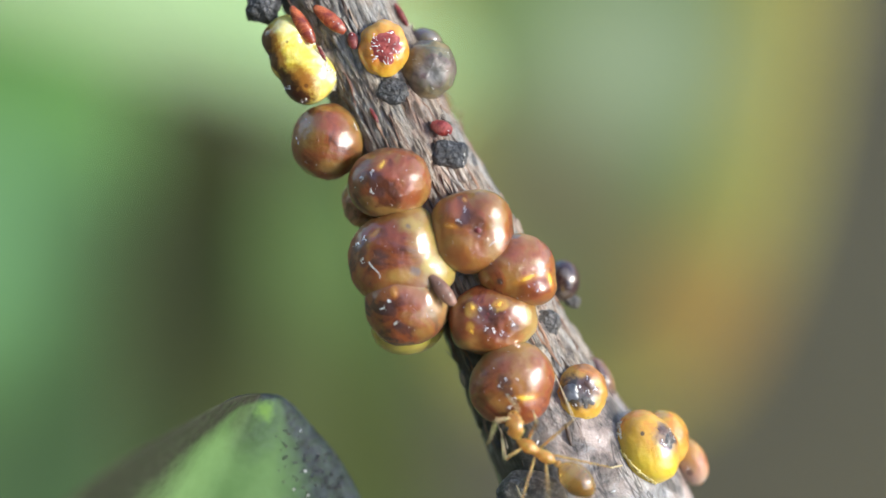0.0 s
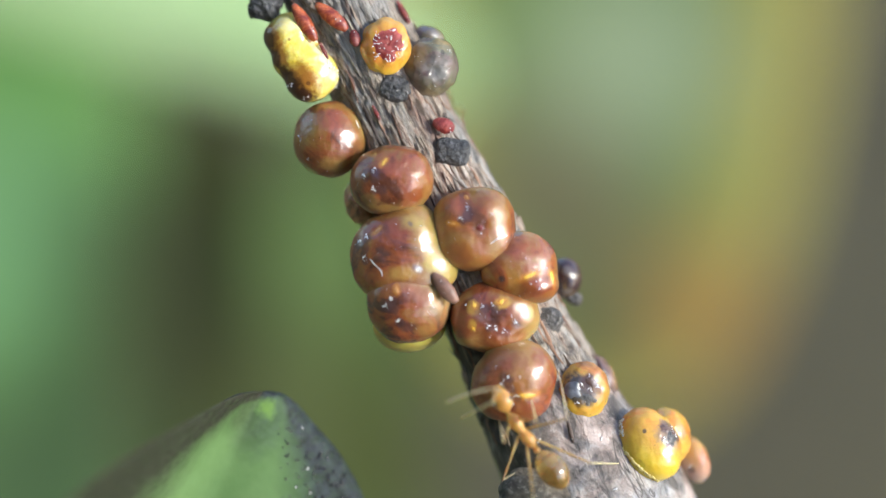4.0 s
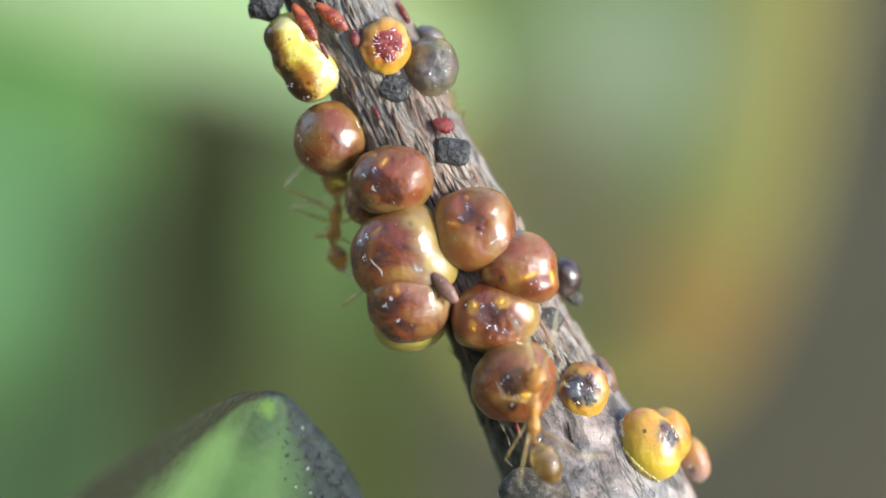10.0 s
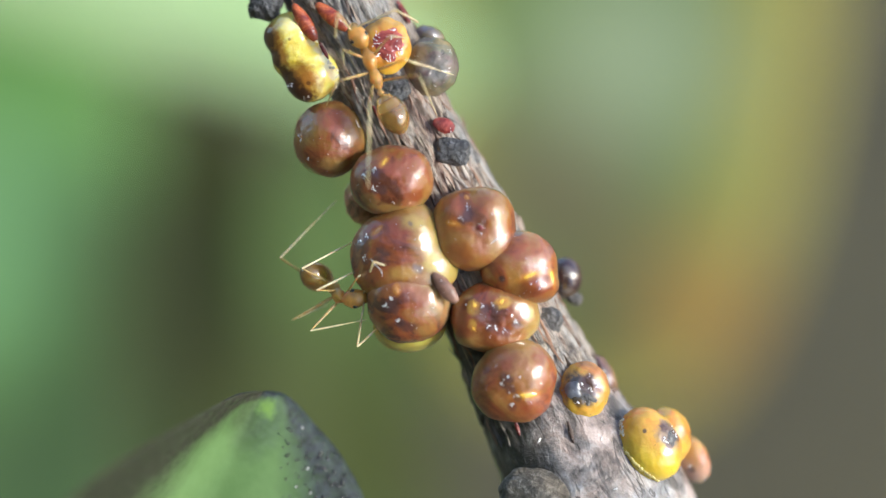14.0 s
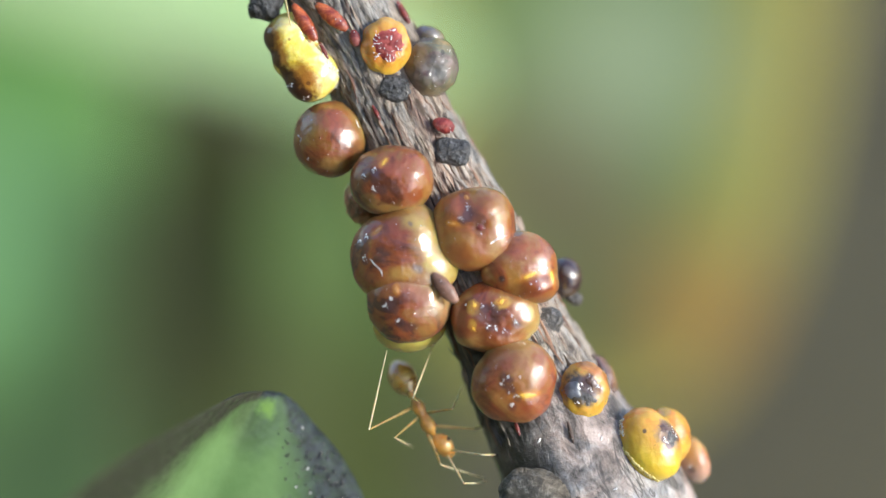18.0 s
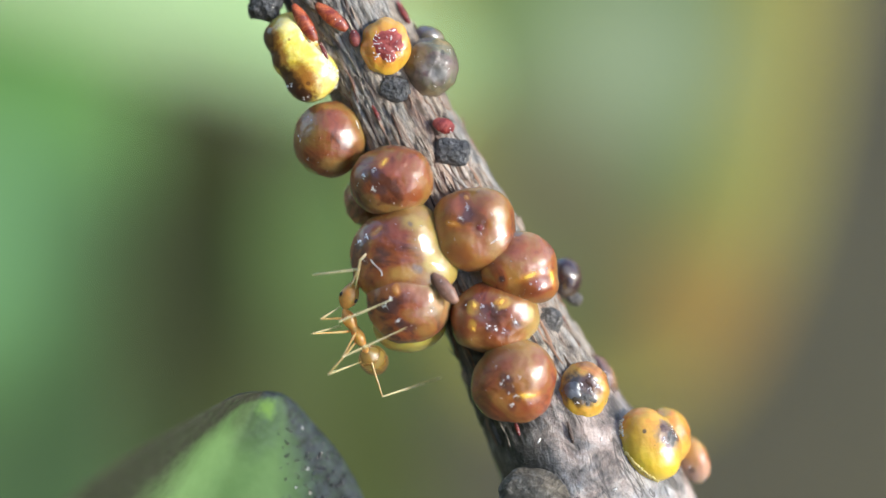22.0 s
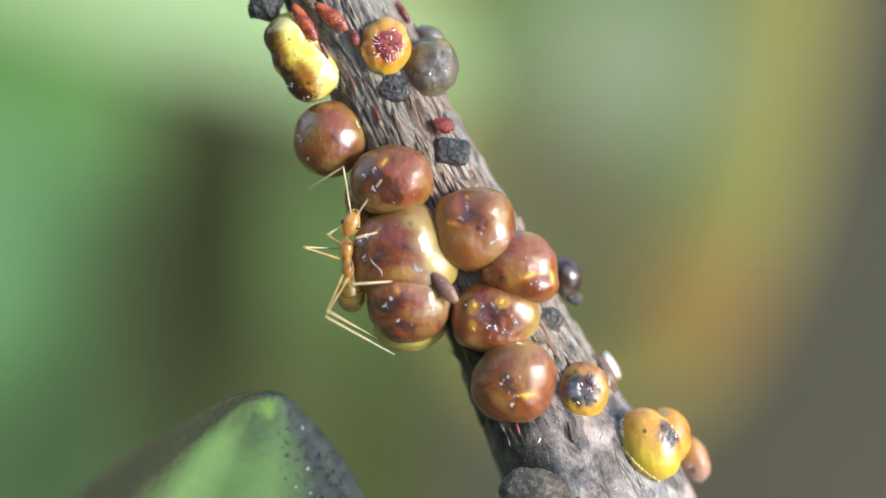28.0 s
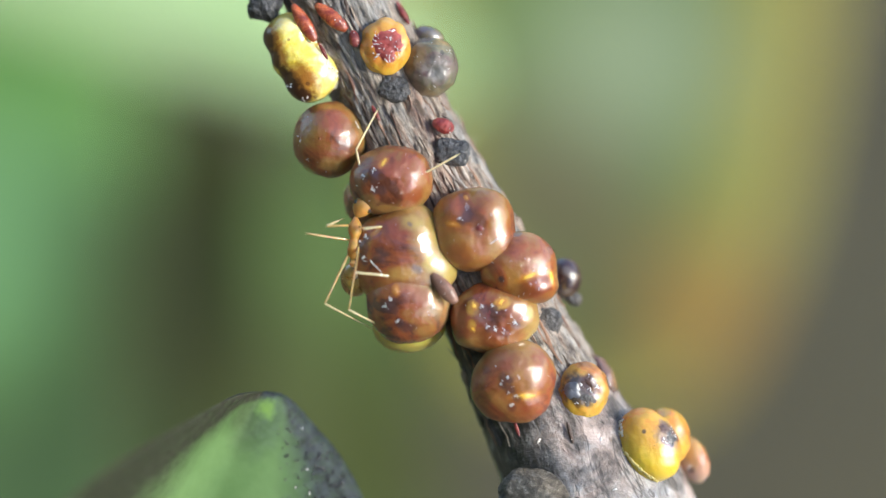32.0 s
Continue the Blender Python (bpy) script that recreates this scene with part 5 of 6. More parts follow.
climber = ant("slender amber ant clinging beside the clustered scale insects")
stray = ant("amber ant roaming along the far side of the twig")


def crawler():
    root = thing("crawler", PLAN @ Matrix.Translation(flat(1150, 780, 5)), "tiny white waxy oval insect creeping along the bark", "insect")
    v, f = egg(54, [(0, 2.5), (0.2, 7.5), (0.5, 9), (0.8, 7.5), (1, 2)], 14, 0.7, 0.05)
    part("body", mesh_of("body", v, f, WAX), root, "", Matrix.Translation((-27 * GRID, 0, 0)))
    for s in (-1, 1):
        for q in (-10, 0, 10):
            v, f = hose([(q * GRID, s * 7 * GRID, -2 * GRID), (q * GRID, s * 13 * GRID, 0), ((q - 2) * GRID, s * 17 * GRID, -6 * GRID)], [1.2 * GRID, 1.0 * GRID, 0.6 * GRID], 6)
            part("leg", mesh_of("leg", v, f, STRAW), root)
    return root


mite = crawler()


def motions():
    # the ant at the foot of the cluster, later on the upper twig
    A = walker
    s = lambda *p, **k: stance(A, *p, **k)
    s(0.0, -1.7, (912, 729), (919, 774), (983, 812), (1046, 864), fl=(896, 803, 892, 761), ml=(927, 875, 918, 858), hl=(971, 868, 970, 900), fr=(952, 741, 949, 725),
      mr=(1018, 736, 991, 664), hr=(1103, 827, 1133, 825), al=(881, 734, 868, 788), ar=(919, 716, 904, 700))
    s(1.0, -1.7, (911, 728), (922, 772), (983, 812), (1046, 866), al=(838, 770, 758, 700), ar=(890, 700, 884, 640))
    s(2.0, -1.9, (886, 700), (904, 741), (963, 806), (1028, 874), fl=(898, 785, 893, 752), ml=(890, 858, 905, 830), al=(878, 702, 815, 742), ar=(905, 680, 925, 668), hl=(955, 868, 958, 900))
    s(3.0, -2.1, (882, 690), (899, 731), (954, 800), (1012, 872), fl=(892, 778, 887, 750), ml=(886, 853, 915, 841), hl=(940, 869, 943, 900), mr=(1008, 741, 992, 661), hr=(1059, 828, 1131, 832), al=(869, 704, 825, 741), ar=(877, 678, 801, 748))
    s(6.0, -2.1, (871, 690), (891, 730), (940, 795), (998, 874), fl=(872, 770, 875, 742), ml=(879, 862, 917, 842), hl=(939, 875, 942, 905), fr=(922, 745, 925, 676), mr=(983, 725, 993, 664), hr=(1069, 823, 1119, 828), al=(862, 713, 786, 750), ar=(866, 690, 870, 655))
    s(7.0, -1.8, (874, 722), (882, 770), (946, 814), (1012, 876), fl=(853, 787, 864, 770), ml=(892, 882, 912, 890), hl=(945, 873, 945, 905), fr=(917, 757, 906, 734), mr=(989, 732, 991, 662), hr=(1056, 840, 1134, 834), al=(853, 673, 792, 759), ar=(906, 723, 890, 700))
    s(7.5, -2.0, (874, 704), (884, 750), (941, 806), (1002, 874), al=(857, 690, 790, 750))
    s(8.0, -2.1, (872, 688), (883, 731), (934, 801), (992, 874), fl=(861, 759, 863, 729), ml=(864, 857, 911, 848), hl=(923, 873, 925, 905), fr=(915, 735, 917, 690), mr=(985, 735, 993, 662), hr=(1053, 829, 1125, 834), al=(861, 701, 786, 739), ar=(917, 679, 914, 720))
    s(9.0, -2.1, (869, 684), (882, 724), (930, 800), (980, 874), fl=(863, 759, 864, 742), ml=(859, 851, 912, 848), hl=(920, 876, 922, 905), mr=(967, 726, 989, 664), hr=(1056, 823, 1128, 831), al=(864, 700, 806, 762), ar=(912, 675, 920, 700))
    s(9.8, -2.1, (870, 683), (883, 723), (930, 798), (978, 872), al=(862, 704, 815, 760))
    s(10.0, -2.3, (953, 650), (945, 696), (946, 768), (980, 845), fl=(890, 700, 880, 680), ml=(889, 823, 910, 835), hl=(917, 842, 928, 881), fr=(985, 660, 1000, 640), mr=(994, 675, 1014, 692), hr=(1020, 800, 1090, 820), al=(930, 600, 900, 560), ar=(975, 600, 990, 550))
    s(10.3, -3.0, (905, 570), (908, 610), (916, 680), (940, 742), fl=(850, 600, 833, 630), ml=(850, 640, 833, 660), hl=(895, 735, 922, 860), fr=(950, 600, 980, 590), mr=(983, 665, 1000, 690), hr=(985, 700, 1010, 690), al=(880, 520, 860, 470), ar=(930, 520, 950, 470))
    s(10.5, -3.1, (845, 465), (858, 505), (890, 575), (935, 645), fl=(800, 500, 780, 520), ml=(820, 600, 815, 660), hl=(850, 680, 825, 700), fr=(900, 480, 930, 470), mr=(960, 600, 990, 650), hr=(960, 670, 985, 690), al=(800, 420, 780, 370), ar=(870, 410, 890, 360))
    s(10.6, -2.9, (676, 180), (684, 222), (697, 292), (722, 365), fl=(630, 200, 610, 220), ml=(640, 290, 620, 320), hl=(650, 330, 640, 400), fr=(730, 200, 760, 210), mr=(760, 270, 790, 290), hr=(770, 330, 800, 380), al=(650, 120, 630, 80), ar=(700, 120, 720, 80))
    s(10.8, -1.3, (645, 66), (656, 104), (676, 172), (708, 240), fl=(590, 75, 575, 90), ml=(620, 140, 600, 160), hl=(628, 200, 640, 280), fr=(700, 90, 720, 80), mr=(733, 108, 789, 127), hr=(720, 150, 770, 191), al=(610, 20, 590, -20), ar=(650, 0, 660, -40))
    s(11.0, -1.1, (613, 49), (631, 93), (665, 160), (718, 247), fl=(576, 52, 566, 74), ml=(607, 130, 578, 183), hl=(630, 205, 634, 270), mr=(733, 108, 789, 127), hr=(715, 148, 770, 191), fr=(660, 60, 690, 50), al=(590, 10, 560, 30), ar=(630, 10, 670, -10))
    s(12.0, -1.1, (626, 44), (654, 82), (680, 164), (714, 248), fl=(609, 93, 606, 110), ml=(610, 150, 577, 183), hl=(657, 190, 651, 350), mr=(717, 111, 803, 127), hr=(742, 139, 773, 198), fr=(690, 70, 715, 60), al=(590, 20, 570, 40), ar=(622, 36, 724, 23))
    s(13.0, -1.1, (626, 46), (651, 84), (677, 161), (722, 246), ar=(624, 38, 734, 36))
    s(14.0, -1.1, (623, 47), (647, 86), (671, 157), (719, 244), ar=(700, 22, 739, 33), al=(600, 30, 590, 60), ml=(600, 148, 573, 180))
    s(16.5, -1.1, (626, 38), (649, 70), (667, 153), (706, 240), ar=(705, 15, 738, 45), ml=(580, 141, 562, 181))
    s(17.0, -1.1, (626, 33), (649, 67), (665, 151), (702, 238), ar=(686, 9, 735, 49), ml=(575, 141, 560, 181), fl=(621, 89, 610, 110))
    s(17.2, -1.1, (632, 22), (653, 59), (659, 136), (694, 230), hl=(648, 180, 653, 270), mr=(727, 93, 795, 130), hr=(755, 140, 782, 195), ar=(690, -30, 720, 20))
    s(17.4, -1.1, (608, -8), (616, 34), (640, 104), (668, 190), ml=(590, 120, 553, 180), hl=(612, 190, 634, 268), hr=(740, 120, 773, 190), mr=(690, 60, 710, 90), fl=(560, 30, 540, 40), al=(570, -60, 540, -90), ar=(630, -80, 660, -110))
    s(17.6, -1.1, (560, -30), (573, 8), (607, 74), (651, 152), ml=(540, 110, 540, 160), hl=(580, 112, 591, 191), hr=(708, 107, 761, 186), mr=(650, 40, 680, 60), fl=(520, 0, 500, 10), fr=(620, 0, 650, 0))
    s(17.8, -0.9, (500, -140), (515, -100), (548, -25), (590, 50), ml=(480, 20, 480, 60), hl=(520, 30, 525, 110), hr=(630, 20, 690, 90), mr=(590, -60, 620, -40), fl=(460, -100, 440, -90), fr=(560, -120, 590, -110))
    s(18.0, -0.6, (470, -230), (485, -190), (520, -120), (560, -50), ml=(450, -60, 450, -20), hl=(500, -40, 512, 55), hr=(600, -60, 640, -20), mr=(560, -150, 590, -130), fl=(430, -190, 410, -180), fr=(530, -210, 560, -200))
    s(19.5, -0.6, (468, -236), (483, -196), (518, -126), (558, -56), hl=(495, -45, 506, 40))
    s(21.0, -0.6, (400, -390), (415, -350), (448, -280), (485, -210), ml=(380, -240, 380, -200), hl=(420, -220, 430, -160), hr=(520, -240, 560, -200), mr=(490, -310, 520, -290), fl=(360, -350, 340, -340), fr=(460, -370, 490, -360), al=(350, -440, 330, -480), ar=(400, -460, 420, -500))
    play(A)

    # the ant on the shaded side of the cluster
    B = climber
    s = lambda *p, **k: stance(B, *p, **k)
    s(0.0, 6.6, (725, 330), (715, 290), (690, 225), (665, 165), fl=(730, 300, 740, 330), fr=(700, 310, 690, 340), ml=(740, 260, 750, 300), mr=(680, 260, 670, 290), hl=(720, 200, 740, 180), hr=(670, 200, 680, 170), al=(740, 340, 760, 380), ar=(715, 350, 720, 390))
    s(3.5, 6.6, (722, 335), (712, 295), (687, 230), (662, 170))
    s(5.4, 2.9, (604, 452), (586, 416), (600, 332), (594, 270), fl=(640, 440, 660, 450), fr=(552, 405, 590, 378), ml=(650, 380, 670, 390), mr=(526, 355, 596, 335), hl=(640, 320, 660, 300), hr=(514, 329, 539, 288), al=(640, 470, 660, 480), ar=(600, 466, 519, 436))
    s(8.0, 2.9, (594, 460), (583, 418), (597, 335), (592, 270), fr=(541, 405, 585, 372), mr=(521, 360, 590, 340), hr=(507, 334, 535, 288), ar=(598, 480, 542, 446))
    s(9.0, 2.9, (596, 462), (583, 420), (597, 337), (592, 270), fr=(536, 406, 585, 376), mr=(517, 356, 590, 335), hr=(500, 331, 532, 284), ar=(592, 482, 537, 455))
    s(10.0, 2.9, (606, 474), (588, 434), (598, 350), (590, 285), fr=(560, 420, 590, 395), mr=(516, 370, 590, 345), hr=(505, 332, 538, 280), ar=(650, 510, 600, 545))
    s(10.6, 4.0, (668, 470), (654, 428), (624, 362), (590, 318), fl=(700, 440, 710, 420), fr=(690, 460, 700, 430), ml=(690, 400, 700, 380), mr=(660, 410, 650, 390), hl=(660, 340, 670, 330), hr=(556, 384, 560, 345), al=(700, 480, 710, 500), ar=(690, 490, 690, 520))
    s(11.2, 4.0, (668, 470), (654, 428), (624, 364), (592, 320), hr=(553, 384, 560, 345))
    s(12.0, 4.0, (668, 468), (654, 426), (622, 362), (586, 316), hr=(540, 378, 556, 342))
    s(12.7, 4.0, (660, 480), (648, 440), (622, 366), (592, 318), hr=(540, 370, 556, 330))
    s(13.0, 4.0, (620, 512), (614, 478), (613, 400), (604, 335), fl=(640, 440, 660, 450), ml=(650, 400, 670, 410), hl=(640, 340, 660, 320), al=(640, 520, 660, 530), fr=(540, 418, 585, 390), mr=(545, 400, 600, 370), hr=(531, 356, 556, 301), ar=(570, 528, 638, 532))
    s(13.3, 2.6, (606, 528), (597, 490), (605, 418), (595, 352), fr=(545, 466, 613, 452), mr=(522, 433, 593, 388), hr=(516, 367, 551, 305), ar=(610, 560, 622, 590))
    s(13.6, 0.5, (640, 566), (606, 556), (582, 494), (556, 440), fl=(650, 520, 668, 470), fr=(560, 580, 640, 580), ml=(590, 500, 640, 470), mr=(535, 540, 575, 530), hl=(545, 470, 600, 420), hr=(484, 466, 592, 363), al=(690, 540, 700, 600), ar=(640, 600, 680, 560))
    s(14.0, 0.0, (649, 525), (605, 533), (581, 501), (540, 480), lean=(-1, 1), fl=(635, 490, 660, 470), fr=(551, 585, 680, 560), ml=(564, 513, 659, 465), mr=(510, 571, 578, 538), hl=(539, 475, 646, 416), hr=(484, 449, 601, 349), al=(662, 463, 738, 490), ar=(630, 628, 697, 555))
    s(14.5, 0.0, (658, 537), (608, 544), (585, 512), (543, 484), lean=(-1, 1), fr=(559, 593, 679, 564), ml=(580, 535, 658, 473), mr=(513, 577, 580, 540), hl=(542, 490, 650, 416), hr=(495, 449, 600, 354), al=(613, 465, 675, 494), ar=(690, 545, 685, 622))
    s(16.5, 0.0, (648, 512), (604, 518), (580, 490), (544, 462), lean=(-1, 1), hr=(480, 446, 605, 381), hl=(510, 450, 632, 422), mr=(507, 565, 575, 540), fr=(560, 575, 665, 560), ar=(614, 610, 703, 628), al=(650, 450, 700, 480))
    s(17.0, 0.2, (688, 624), (641, 618), (604, 556), (576, 478), hr=(521, 512, 602, 435), hl=(575, 520, 673, 494), mr=(518, 597, 580, 580), ml=(619, 574, 673, 521), fr=(575, 631, 664, 610), fl=(680, 590, 720, 560), al=(750, 640, 834, 640), ar=(691, 690, 753, 722))
    s(17.2, 0.7, (742, 738), (715, 700), (680, 640), (650, 575), hr=(600, 650, 640, 545), hl=(640, 600, 660, 500), mr=(650, 700, 680, 690), ml=(740, 660, 770, 630), fr=(690, 730, 740, 730), fl=(770, 690, 790, 670), al=(790, 720, 830, 720), ar=(760, 770, 800, 780))
    s(17.4, 1.4, (806, 808), (772, 764), (735, 708), (680, 646), lean=(0, -1), hr=(655, 756, 694, 619), hl=(739, 699, 766, 619), mr=(700, 770, 730, 800), ml=(800, 720, 820, 690), fr=(770, 810, 840, 830), fl=(830, 770, 873, 760), al=(850, 800, 880, 810), ar=(820, 850, 860, 860))
    s(18.0, 1.6, (804, 810), (768, 771), (733, 708), (696, 642), lean=(0, -1), hr=(655, 756, 693, 583), hl=(732, 699, 768, 610), fl=(845, 760, 866, 756), fr=(780, 820, 857, 851))
    s(18.4, 4.2, (862, 790), (845, 750), (810, 690), (752, 645), hr=(755, 700, 790, 690), hl=(820, 640, 840, 620), mr=(790, 700, 803, 715), ml=(870, 700, 880, 690), fl=(890, 740, 900, 730), fr=(860, 800, 880, 830), al=(880, 830, 900, 850), ar=(870, 830, 880, 860))
    s(18.8, 4.2, (852, 830), (836, 785), (806, 718), (775, 640), hr=(710, 742, 734, 640), mr=(790, 740, 760, 772), fr=(880, 830, 900, 850), hl=(840, 680, 850, 660))
    s(19.1, 4.2, (850, 830), (834, 788), (804, 722), (778, 640), hr=(705, 742, 730, 640))
    s(19.3, 4.0, (752, 800), (755, 760), (790, 700), (820, 640), fl=(700, 770, 720, 780), ml=(673, 717, 678, 619), hl=(730, 700, 740, 650), fr=(777, 797, 848, 780), mr=(840, 740, 870, 735), hr=(848, 735, 860, 780), al=(720, 810, 700, 780), ar=(760, 830, 770, 850))
    s(19.5, 1.8, (715, 690), (735, 720), (775, 725), (815, 745), fl=(690, 700, 680, 660), ml=(680, 745, 690, 790), hl=(700, 770, 740, 800), fr=(740, 690, 760, 650), mr=(775, 690, 815, 625), hr=(757, 833, 873, 821), al=(690, 650, 668, 601), ar=(740, 650, 780, 630))
    s(20.0, 0.0, (707, 634), (703, 680), (744, 708), (812, 738), lean=(1, 0), fl=(675, 690, 670, 640), ml=(673, 726, 682, 601), hl=(690, 730, 720, 760), fr=(730, 650, 745, 620), mr=(744, 660, 800, 690), hr=(696, 798, 846, 812), al=(646, 565, 623, 646), ar=(720, 590, 750, 560))
    s(20.3, 0.0, (626, 558), (620, 603), (656, 646), (712, 682), fl=(580, 610, 600, 580), ml=(575, 640, 590, 664), hl=(600, 690, 640, 680), fr=(650, 590, 723, 499), mr=(640, 640, 730, 580), hr=(678, 756, 794, 681), al=(544, 521, 610, 458), ar=(650, 520, 680, 500))
    s(20.6, 0.0, (637, 524), (613, 570), (651, 633), (694, 660), lean=(0, -1), fl=(575, 582, 600, 557), ml=(560, 604, 600, 598), hl=(584, 671, 640, 648), fr=(613, 600, 692, 533), mr=(615, 652, 732, 575), hr=(673, 717, 794, 671), al=(542, 498, 608, 425), ar=(648, 488, 677, 486))
    s(21.0, 0.0, (638, 526), (612, 572), (651, 634), (692, 660), lean=(0, -1), al=(532, 506, 562, 415))
    s(22.0, 0.0, (630, 499), (608, 546), (643, 611), (672, 656), lean=(0, -1), fl=(571, 563, 598, 545), ml=(555, 589, 598, 580), hl=(586, 658, 640, 644), fr=(604, 567, 699, 528), mr=(609, 629, 732, 574), hr=(679, 708, 779, 673), al=(637, 476, 551, 487), ar=(640, 460, 655, 440))
    s(23.0, -0.1, (639, 460), (612, 508), (637, 582), (656, 636), lean=(0, -1), fl=(573, 545, 606, 520), ml=(551, 558, 600, 555), hl=(554, 633, 620, 622), fr=(600, 536, 676, 476), mr=(602, 591, 727, 577), hr=(684, 673, 786, 661), al=(640, 439, 551, 458), ar=(655, 440, 672, 470))
    s(24.0, -0.1, (638, 461), (611, 509), (637, 583), (657, 637), lean=(0, -1), al=(643, 454, 555, 469))
    s(25.0, -0.1, (633, 462), (605, 506), (637, 580), (657, 634), lean=(0, -1), al=(609, 410, 543, 443))
    s(27.5, -0.2, (640, 453), (609, 500), (636, 572), (652, 624), lean=(0, -1), fl=(575, 540, 606, 520), ml=(547, 539, 600, 545), hl=(563, 627, 620, 617), fr=(618, 516, 676, 481), mr=(610, 583, 726, 574), hr=(687, 662, 778, 664), al=(586, 376, 643, 302), ar=(660, 440, 680, 470))
    s(27.8, -0.4, (620, 416), (610, 464), (613, 532), (638, 582), lean=(0, -1), fl=(560, 450, 575, 430), ml=(543, 464, 590, 455), hl=(560, 585, 600, 610), fr=(630, 470, 682, 480), mr=(620, 535, 690, 530), hr=(598, 607, 746, 599), al=(600, 350, 560, 340), ar=(650, 420, 660, 430))
    s(28.0, -0.5, (630, 371), (612, 418), (617, 490), (622, 547), lean=(0, -1), fl=(583, 416, 600, 400), ml=(541, 438, 600, 440), hl=(583, 548, 665, 603), fr=(632, 422, 687, 405), mr=(627, 502, 737, 496), hr=(579, 559, 698, 630), al=(605, 280, 545, 332), ar=(675, 320, 672, 360))
    s(29.0, -0.6, (647, 361), (618, 406), (621, 482), (626, 540), lean=(0, -1), fl=(576, 416, 606, 395), ml=(543, 427, 600, 435), hl=(563, 551, 658, 589), fr=(640, 418, 691, 400), mr=(631, 496, 741, 496), hr=(603, 559, 730, 603), al=(614, 325, 560, 322), ar=(660, 330, 640, 322))
    s(30.0, -0.6, (656, 349), (628, 394), (626, 471), (630, 530), lean=(0, -1), fl=(582, 400, 606, 385), ml=(544, 421, 600, 428), hl=(568, 545, 665, 589), fr=(645, 405, 692, 398), mr=(632, 481, 742, 494), hr=(616, 547, 725, 600), al=(650, 302, 572, 303), ar=(672, 310, 660, 300))
    s(31.0, -0.6, (658, 345), (629, 390), (626, 467), (630, 526), lean=(0, -1), al=(640, 290, 575, 300), ar=(700, 310, 720, 300))
    s(31.6, -0.6, (659, 342), (630, 386), (626, 463), (630, 522), lean=(0, -1), al=(635, 270, 620, 205), ar=(735, 312, 800, 285))
    s(32.0, -0.6, (660, 339), (631, 383), (626, 460), (630, 520), lean=(0, -1), hl=(578, 536, 658, 585), hr=(620, 547, 719, 602), ml=(545, 413, 600, 420), al=(631, 261, 669, 190), ar=(746, 311, 820, 269))
    play(B)

    # the ant that shows now and then behind the twig
    C = stray
    s = lambda *p, **k: stance(C, *p, **k)
    s(0.0, 6.4, (820, 330), (812, 290), (790, 225), (770, 165), fl=(830, 300, 820, 330), fr=(790, 310, 800, 340), ml=(840, 270, 820, 290), mr=(770, 250, 780, 280), hl=(820, 200, 800, 180), hr=(760, 200, 770, 170), al=(830, 350, 820, 380), ar=(810, 350, 820, 390))
    s(2.2, 6.4, (818, 332), (810, 292), (788, 227), (768, 167))
    s(2.5, 5.4, (832, 320), (822, 280), (806, 215), (790, 150), fl=(838, 190, 835, 240), ml=(884, 250, 880, 330), al=(850, 340, 860, 370))
    s(2.8, 6.4, (818, 332), (810, 292), (788, 227), (768, 167), fl=(830, 300, 820, 330), ml=(840, 270, 820, 290))
    s(10.4, 6.2, (820, 326), (812, 286), (792, 222), (774, 160))
    s(10.7, 4.8, (810, 354), (806, 314), (808, 246), (818, 196), fl=(850, 300, 860, 320), ml=(893, 225, 864, 252), hl=(880, 215, 845, 205))
    s(12.2, 4.8, (812, 354), (808, 314), (810, 246), (824, 196), fl=(850, 300, 860, 320), ml=(897, 228, 870, 258), hl=(880, 218, 850, 205))
    s(13.0, 5.4, (832, 335), (826, 296), (802, 230), (778, 168), fl=(850, 300, 860, 320), ml=(896, 262, 884, 292), hl=(840, 230, 870, 250))
    s(13.4, 6.4, (818, 332), (810, 292), (788, 227), (768, 167), fl=(830, 300, 820, 330), ml=(840, 270, 820, 290), hl=(820, 200, 800, 180))
    s(18.0, 6.6, (960, 640), (945, 600), (910, 530), (880, 470), fl=(960, 610, 950, 640), fr=(930, 620, 940, 650), ml=(960, 570, 950, 600), mr=(910, 560, 920, 590), hl=(930, 510, 940, 490), hr=(890, 510, 900, 480), al=(970, 660, 960, 690), ar=(950, 660, 960, 700))
    s(22.0, 6.2, (1150, 1010), (1135, 975), (1100, 905), (1070, 850), fl=(1160, 980, 1150, 1010), fr=(1120, 990, 1130, 1020), ml=(1150, 940, 1140, 970), mr=(1100, 930, 1110, 960), hl=(1120, 890, 1130, 870), hr=(1080, 890, 1090, 860), al=(1160, 1030, 1150, 1060), ar=(1140, 1030, 1150, 1070))
    s(24.4, 5.0, (1400, 1140), (1420, 1180), (1450, 1245), (1480, 1310), fl=(1370, 1160, 1340, 1150), fr=(1450, 1150, 1470, 1130), ml=(1400, 1220, 1370, 1240), mr=(1480, 1200, 1510, 1190), hl=(1410, 1270, 1390, 1310), hr=(1500, 1260, 1530, 1290), al=(1360, 1100, 1330, 1060), ar=(1420, 1080, 1430, 1030))
    s(25.2, 3.4, (1375, 970), (1385, 1012), (1412, 1085), (1445, 1150), fl=(1345, 1000, 1310, 990), fr=(1420, 980, 1440, 960), ml=(1370, 1060, 1340, 1080), mr=(1450, 1040, 1480, 1030), hl=(1380, 1110, 1360, 1150), hr=(1470, 1100, 1500, 1130), al=(1430, 890, 1392, 880), ar=(1440, 900, 1460, 880))
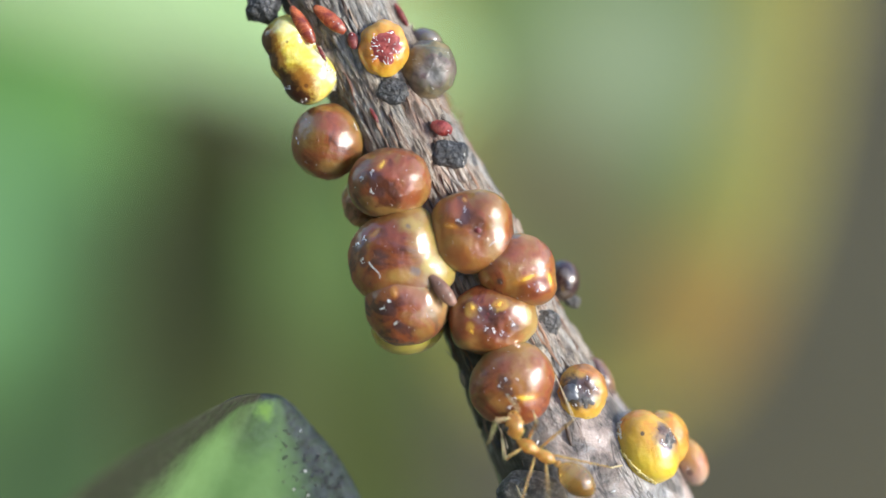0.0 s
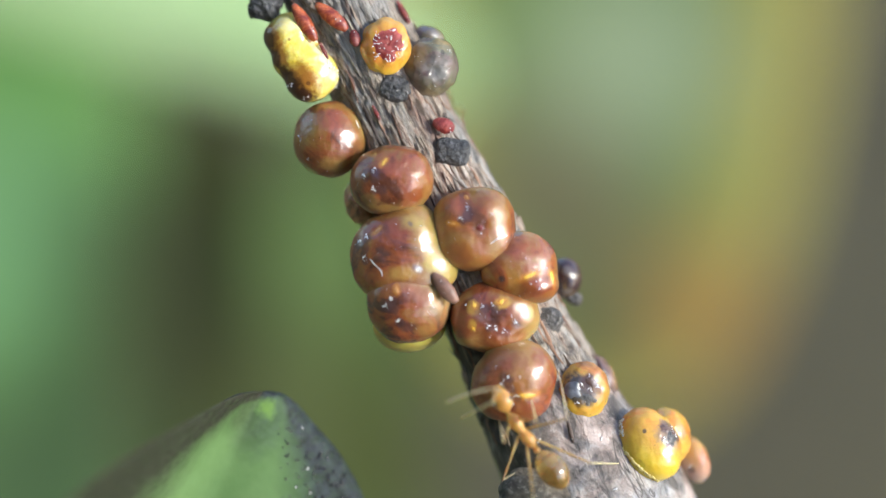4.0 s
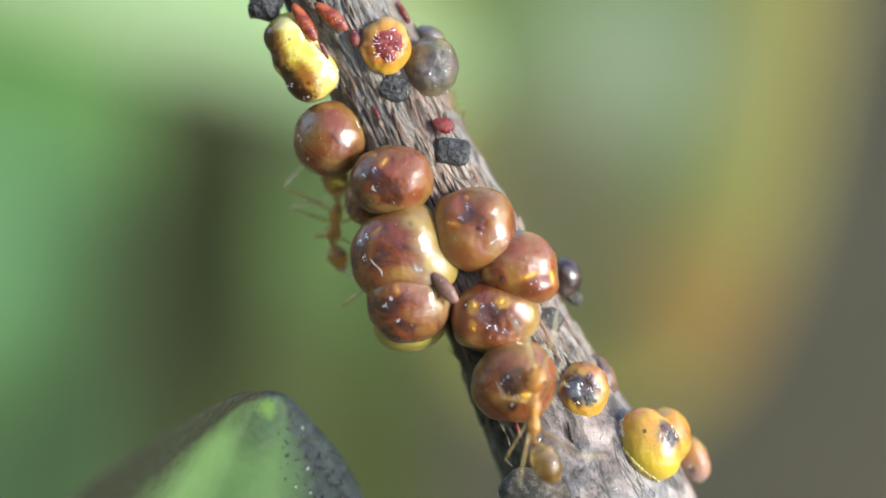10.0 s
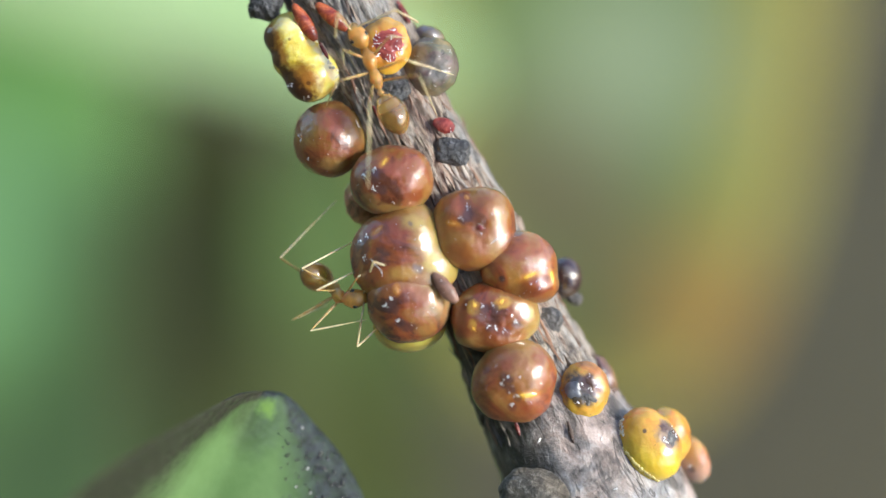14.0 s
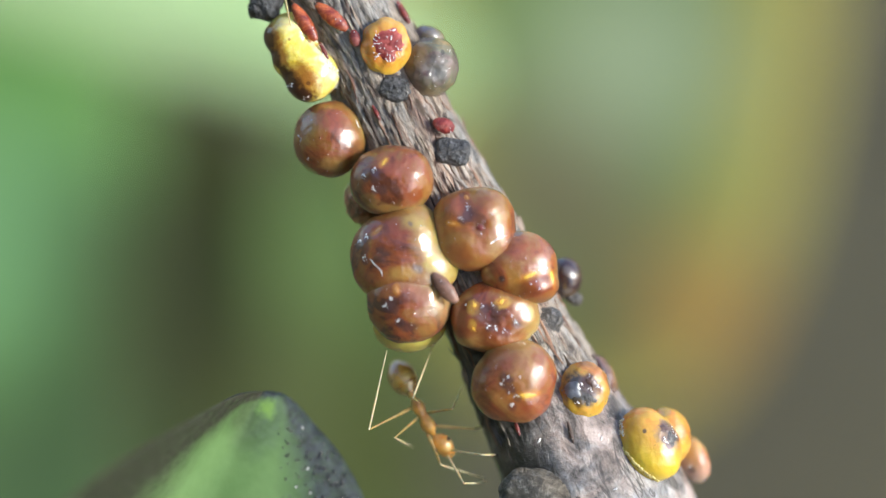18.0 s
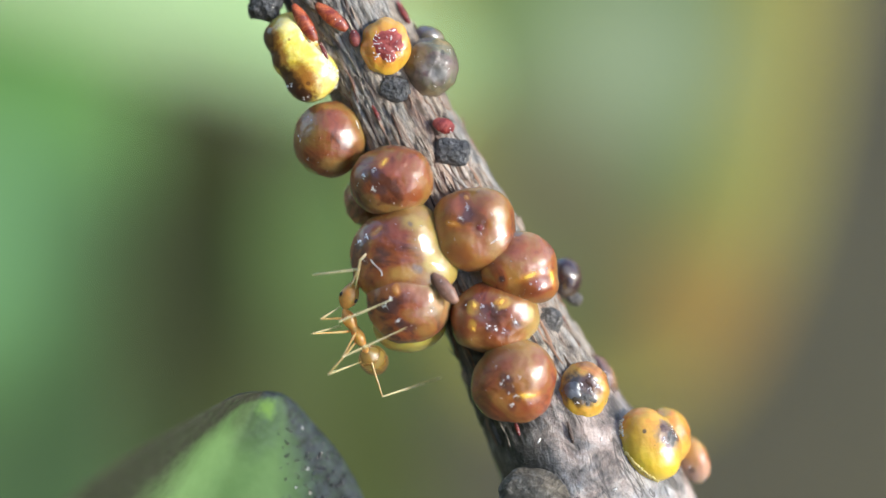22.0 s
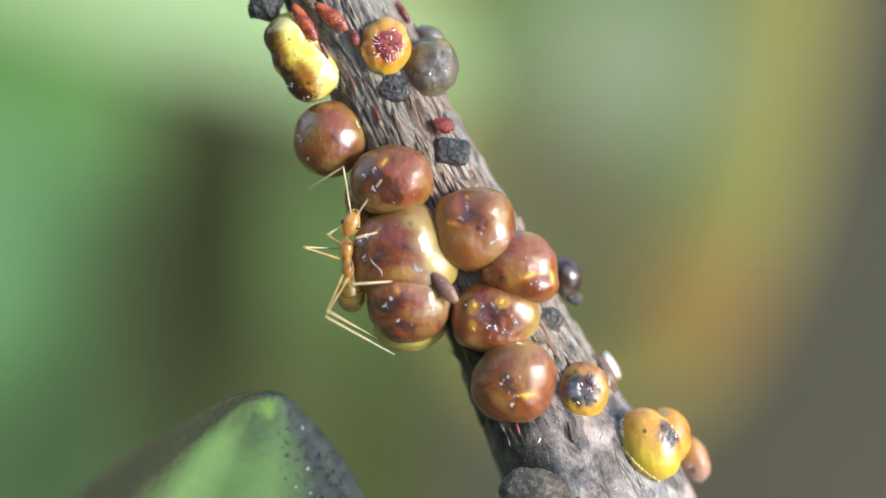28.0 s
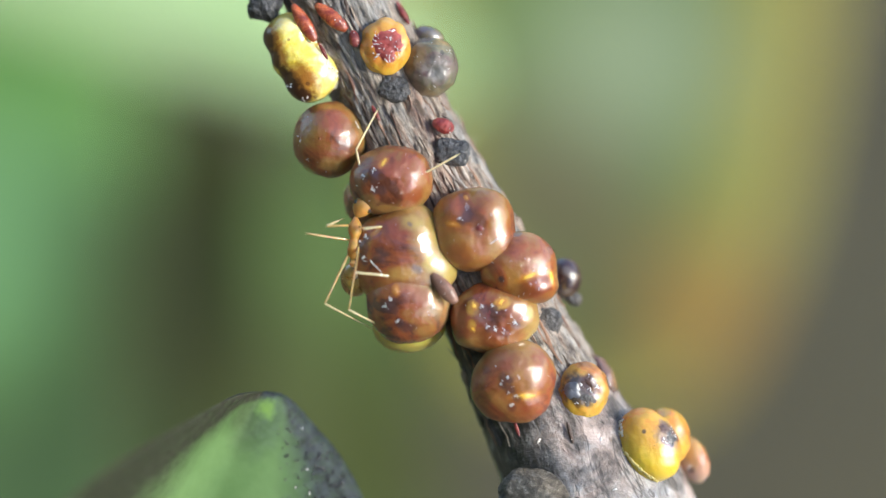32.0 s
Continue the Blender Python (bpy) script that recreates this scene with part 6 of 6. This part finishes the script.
    s(25.3, 3.4, (1365, 925), (1375, 968), (1402, 1041), (1435, 1106), al=(1440, 880, 1400, 792), ar=(1340, 870, 1300, 850))
    s(25.4, 3.4, (1360, 885), (1372, 925), (1398, 1000), (1430, 1065), fl=(1330, 880, 1322, 910), fr=(1415, 900, 1430, 890), al=(1360, 785, 1272, 755), ar=(1310, 812, 1250, 812))
    s(25.5, 3.4, (1328, 808), (1334, 850), (1362, 925), (1395, 990), fl=(1300, 870, 1282, 890), fr=(1390, 850, 1430, 872), ml=(1350, 880, 1320, 900), mr=(1430, 870, 1470, 880), al=(1288, 740, 1230, 670), ar=(1410, 745, 1450, 720))
    s(26.2, 4.6, (1190, 700), (1205, 740), (1240, 810), (1275, 870), fl=(1160, 730, 1140, 760), fr=(1230, 700, 1250, 690), ml=(1190, 780, 1170, 800), mr=(1280, 760, 1300, 750), hl=(1220, 850, 1200, 880), hr=(1300, 830, 1330, 850), al=(1150, 650, 1120, 610), ar=(1200, 640, 1210, 590))
    s(27.2, 6.6, (940, 500), (955, 540), (985, 610), (1012, 670), fl=(930, 530, 925, 500), fr=(965, 520, 970, 490), ml=(960, 570, 950, 545), mr=(1000, 560, 1005, 540), hl=(985, 640, 975, 670), hr=(1020, 620, 1030, 650), al=(930, 480, 920, 440), ar=(945, 480, 950, 440))
    s(28.5, 6.8, (780, 200), (795, 240), (825, 310), (855, 370), fl=(770, 230, 765, 200), fr=(805, 220, 810, 190), ml=(795, 270, 785, 245), mr=(835, 260, 840, 240), hl=(825, 340, 815, 370), hr=(855, 330, 865, 350), al=(770, 180, 760, 140), ar=(785, 180, 790, 140))
    play(C)

    # the white crawler on the far edge of the bark
    def creep(t, x, y, d):
        return t, PLAN @ aimed(flat(x, y, d), flat(x + 14, y + 24, d), Vector((0.8, 0.3, 0.5)))
    walk(mite, [creep(0, 1150, 790, 5.2), creep(26.4, 1150, 790, 5.2), creep(26.9, 1118, 715, 4.4), creep(27.5, 1092, 664, 3.3), creep(28, 1083, 647, 3.3), creep(28.5, 1069, 628, 3.3), creep(29, 1055, 609, 3.3),
                creep(29.5, 1036, 581, 3.4), creep(30, 1018, 561, 3.5), creep(30.5, 1011, 555, 3.6), creep(31, 1003, 548, 3.9), creep(31.5, 990, 535, 4.6), creep(32, 980, 525, 5.0)])


motions()
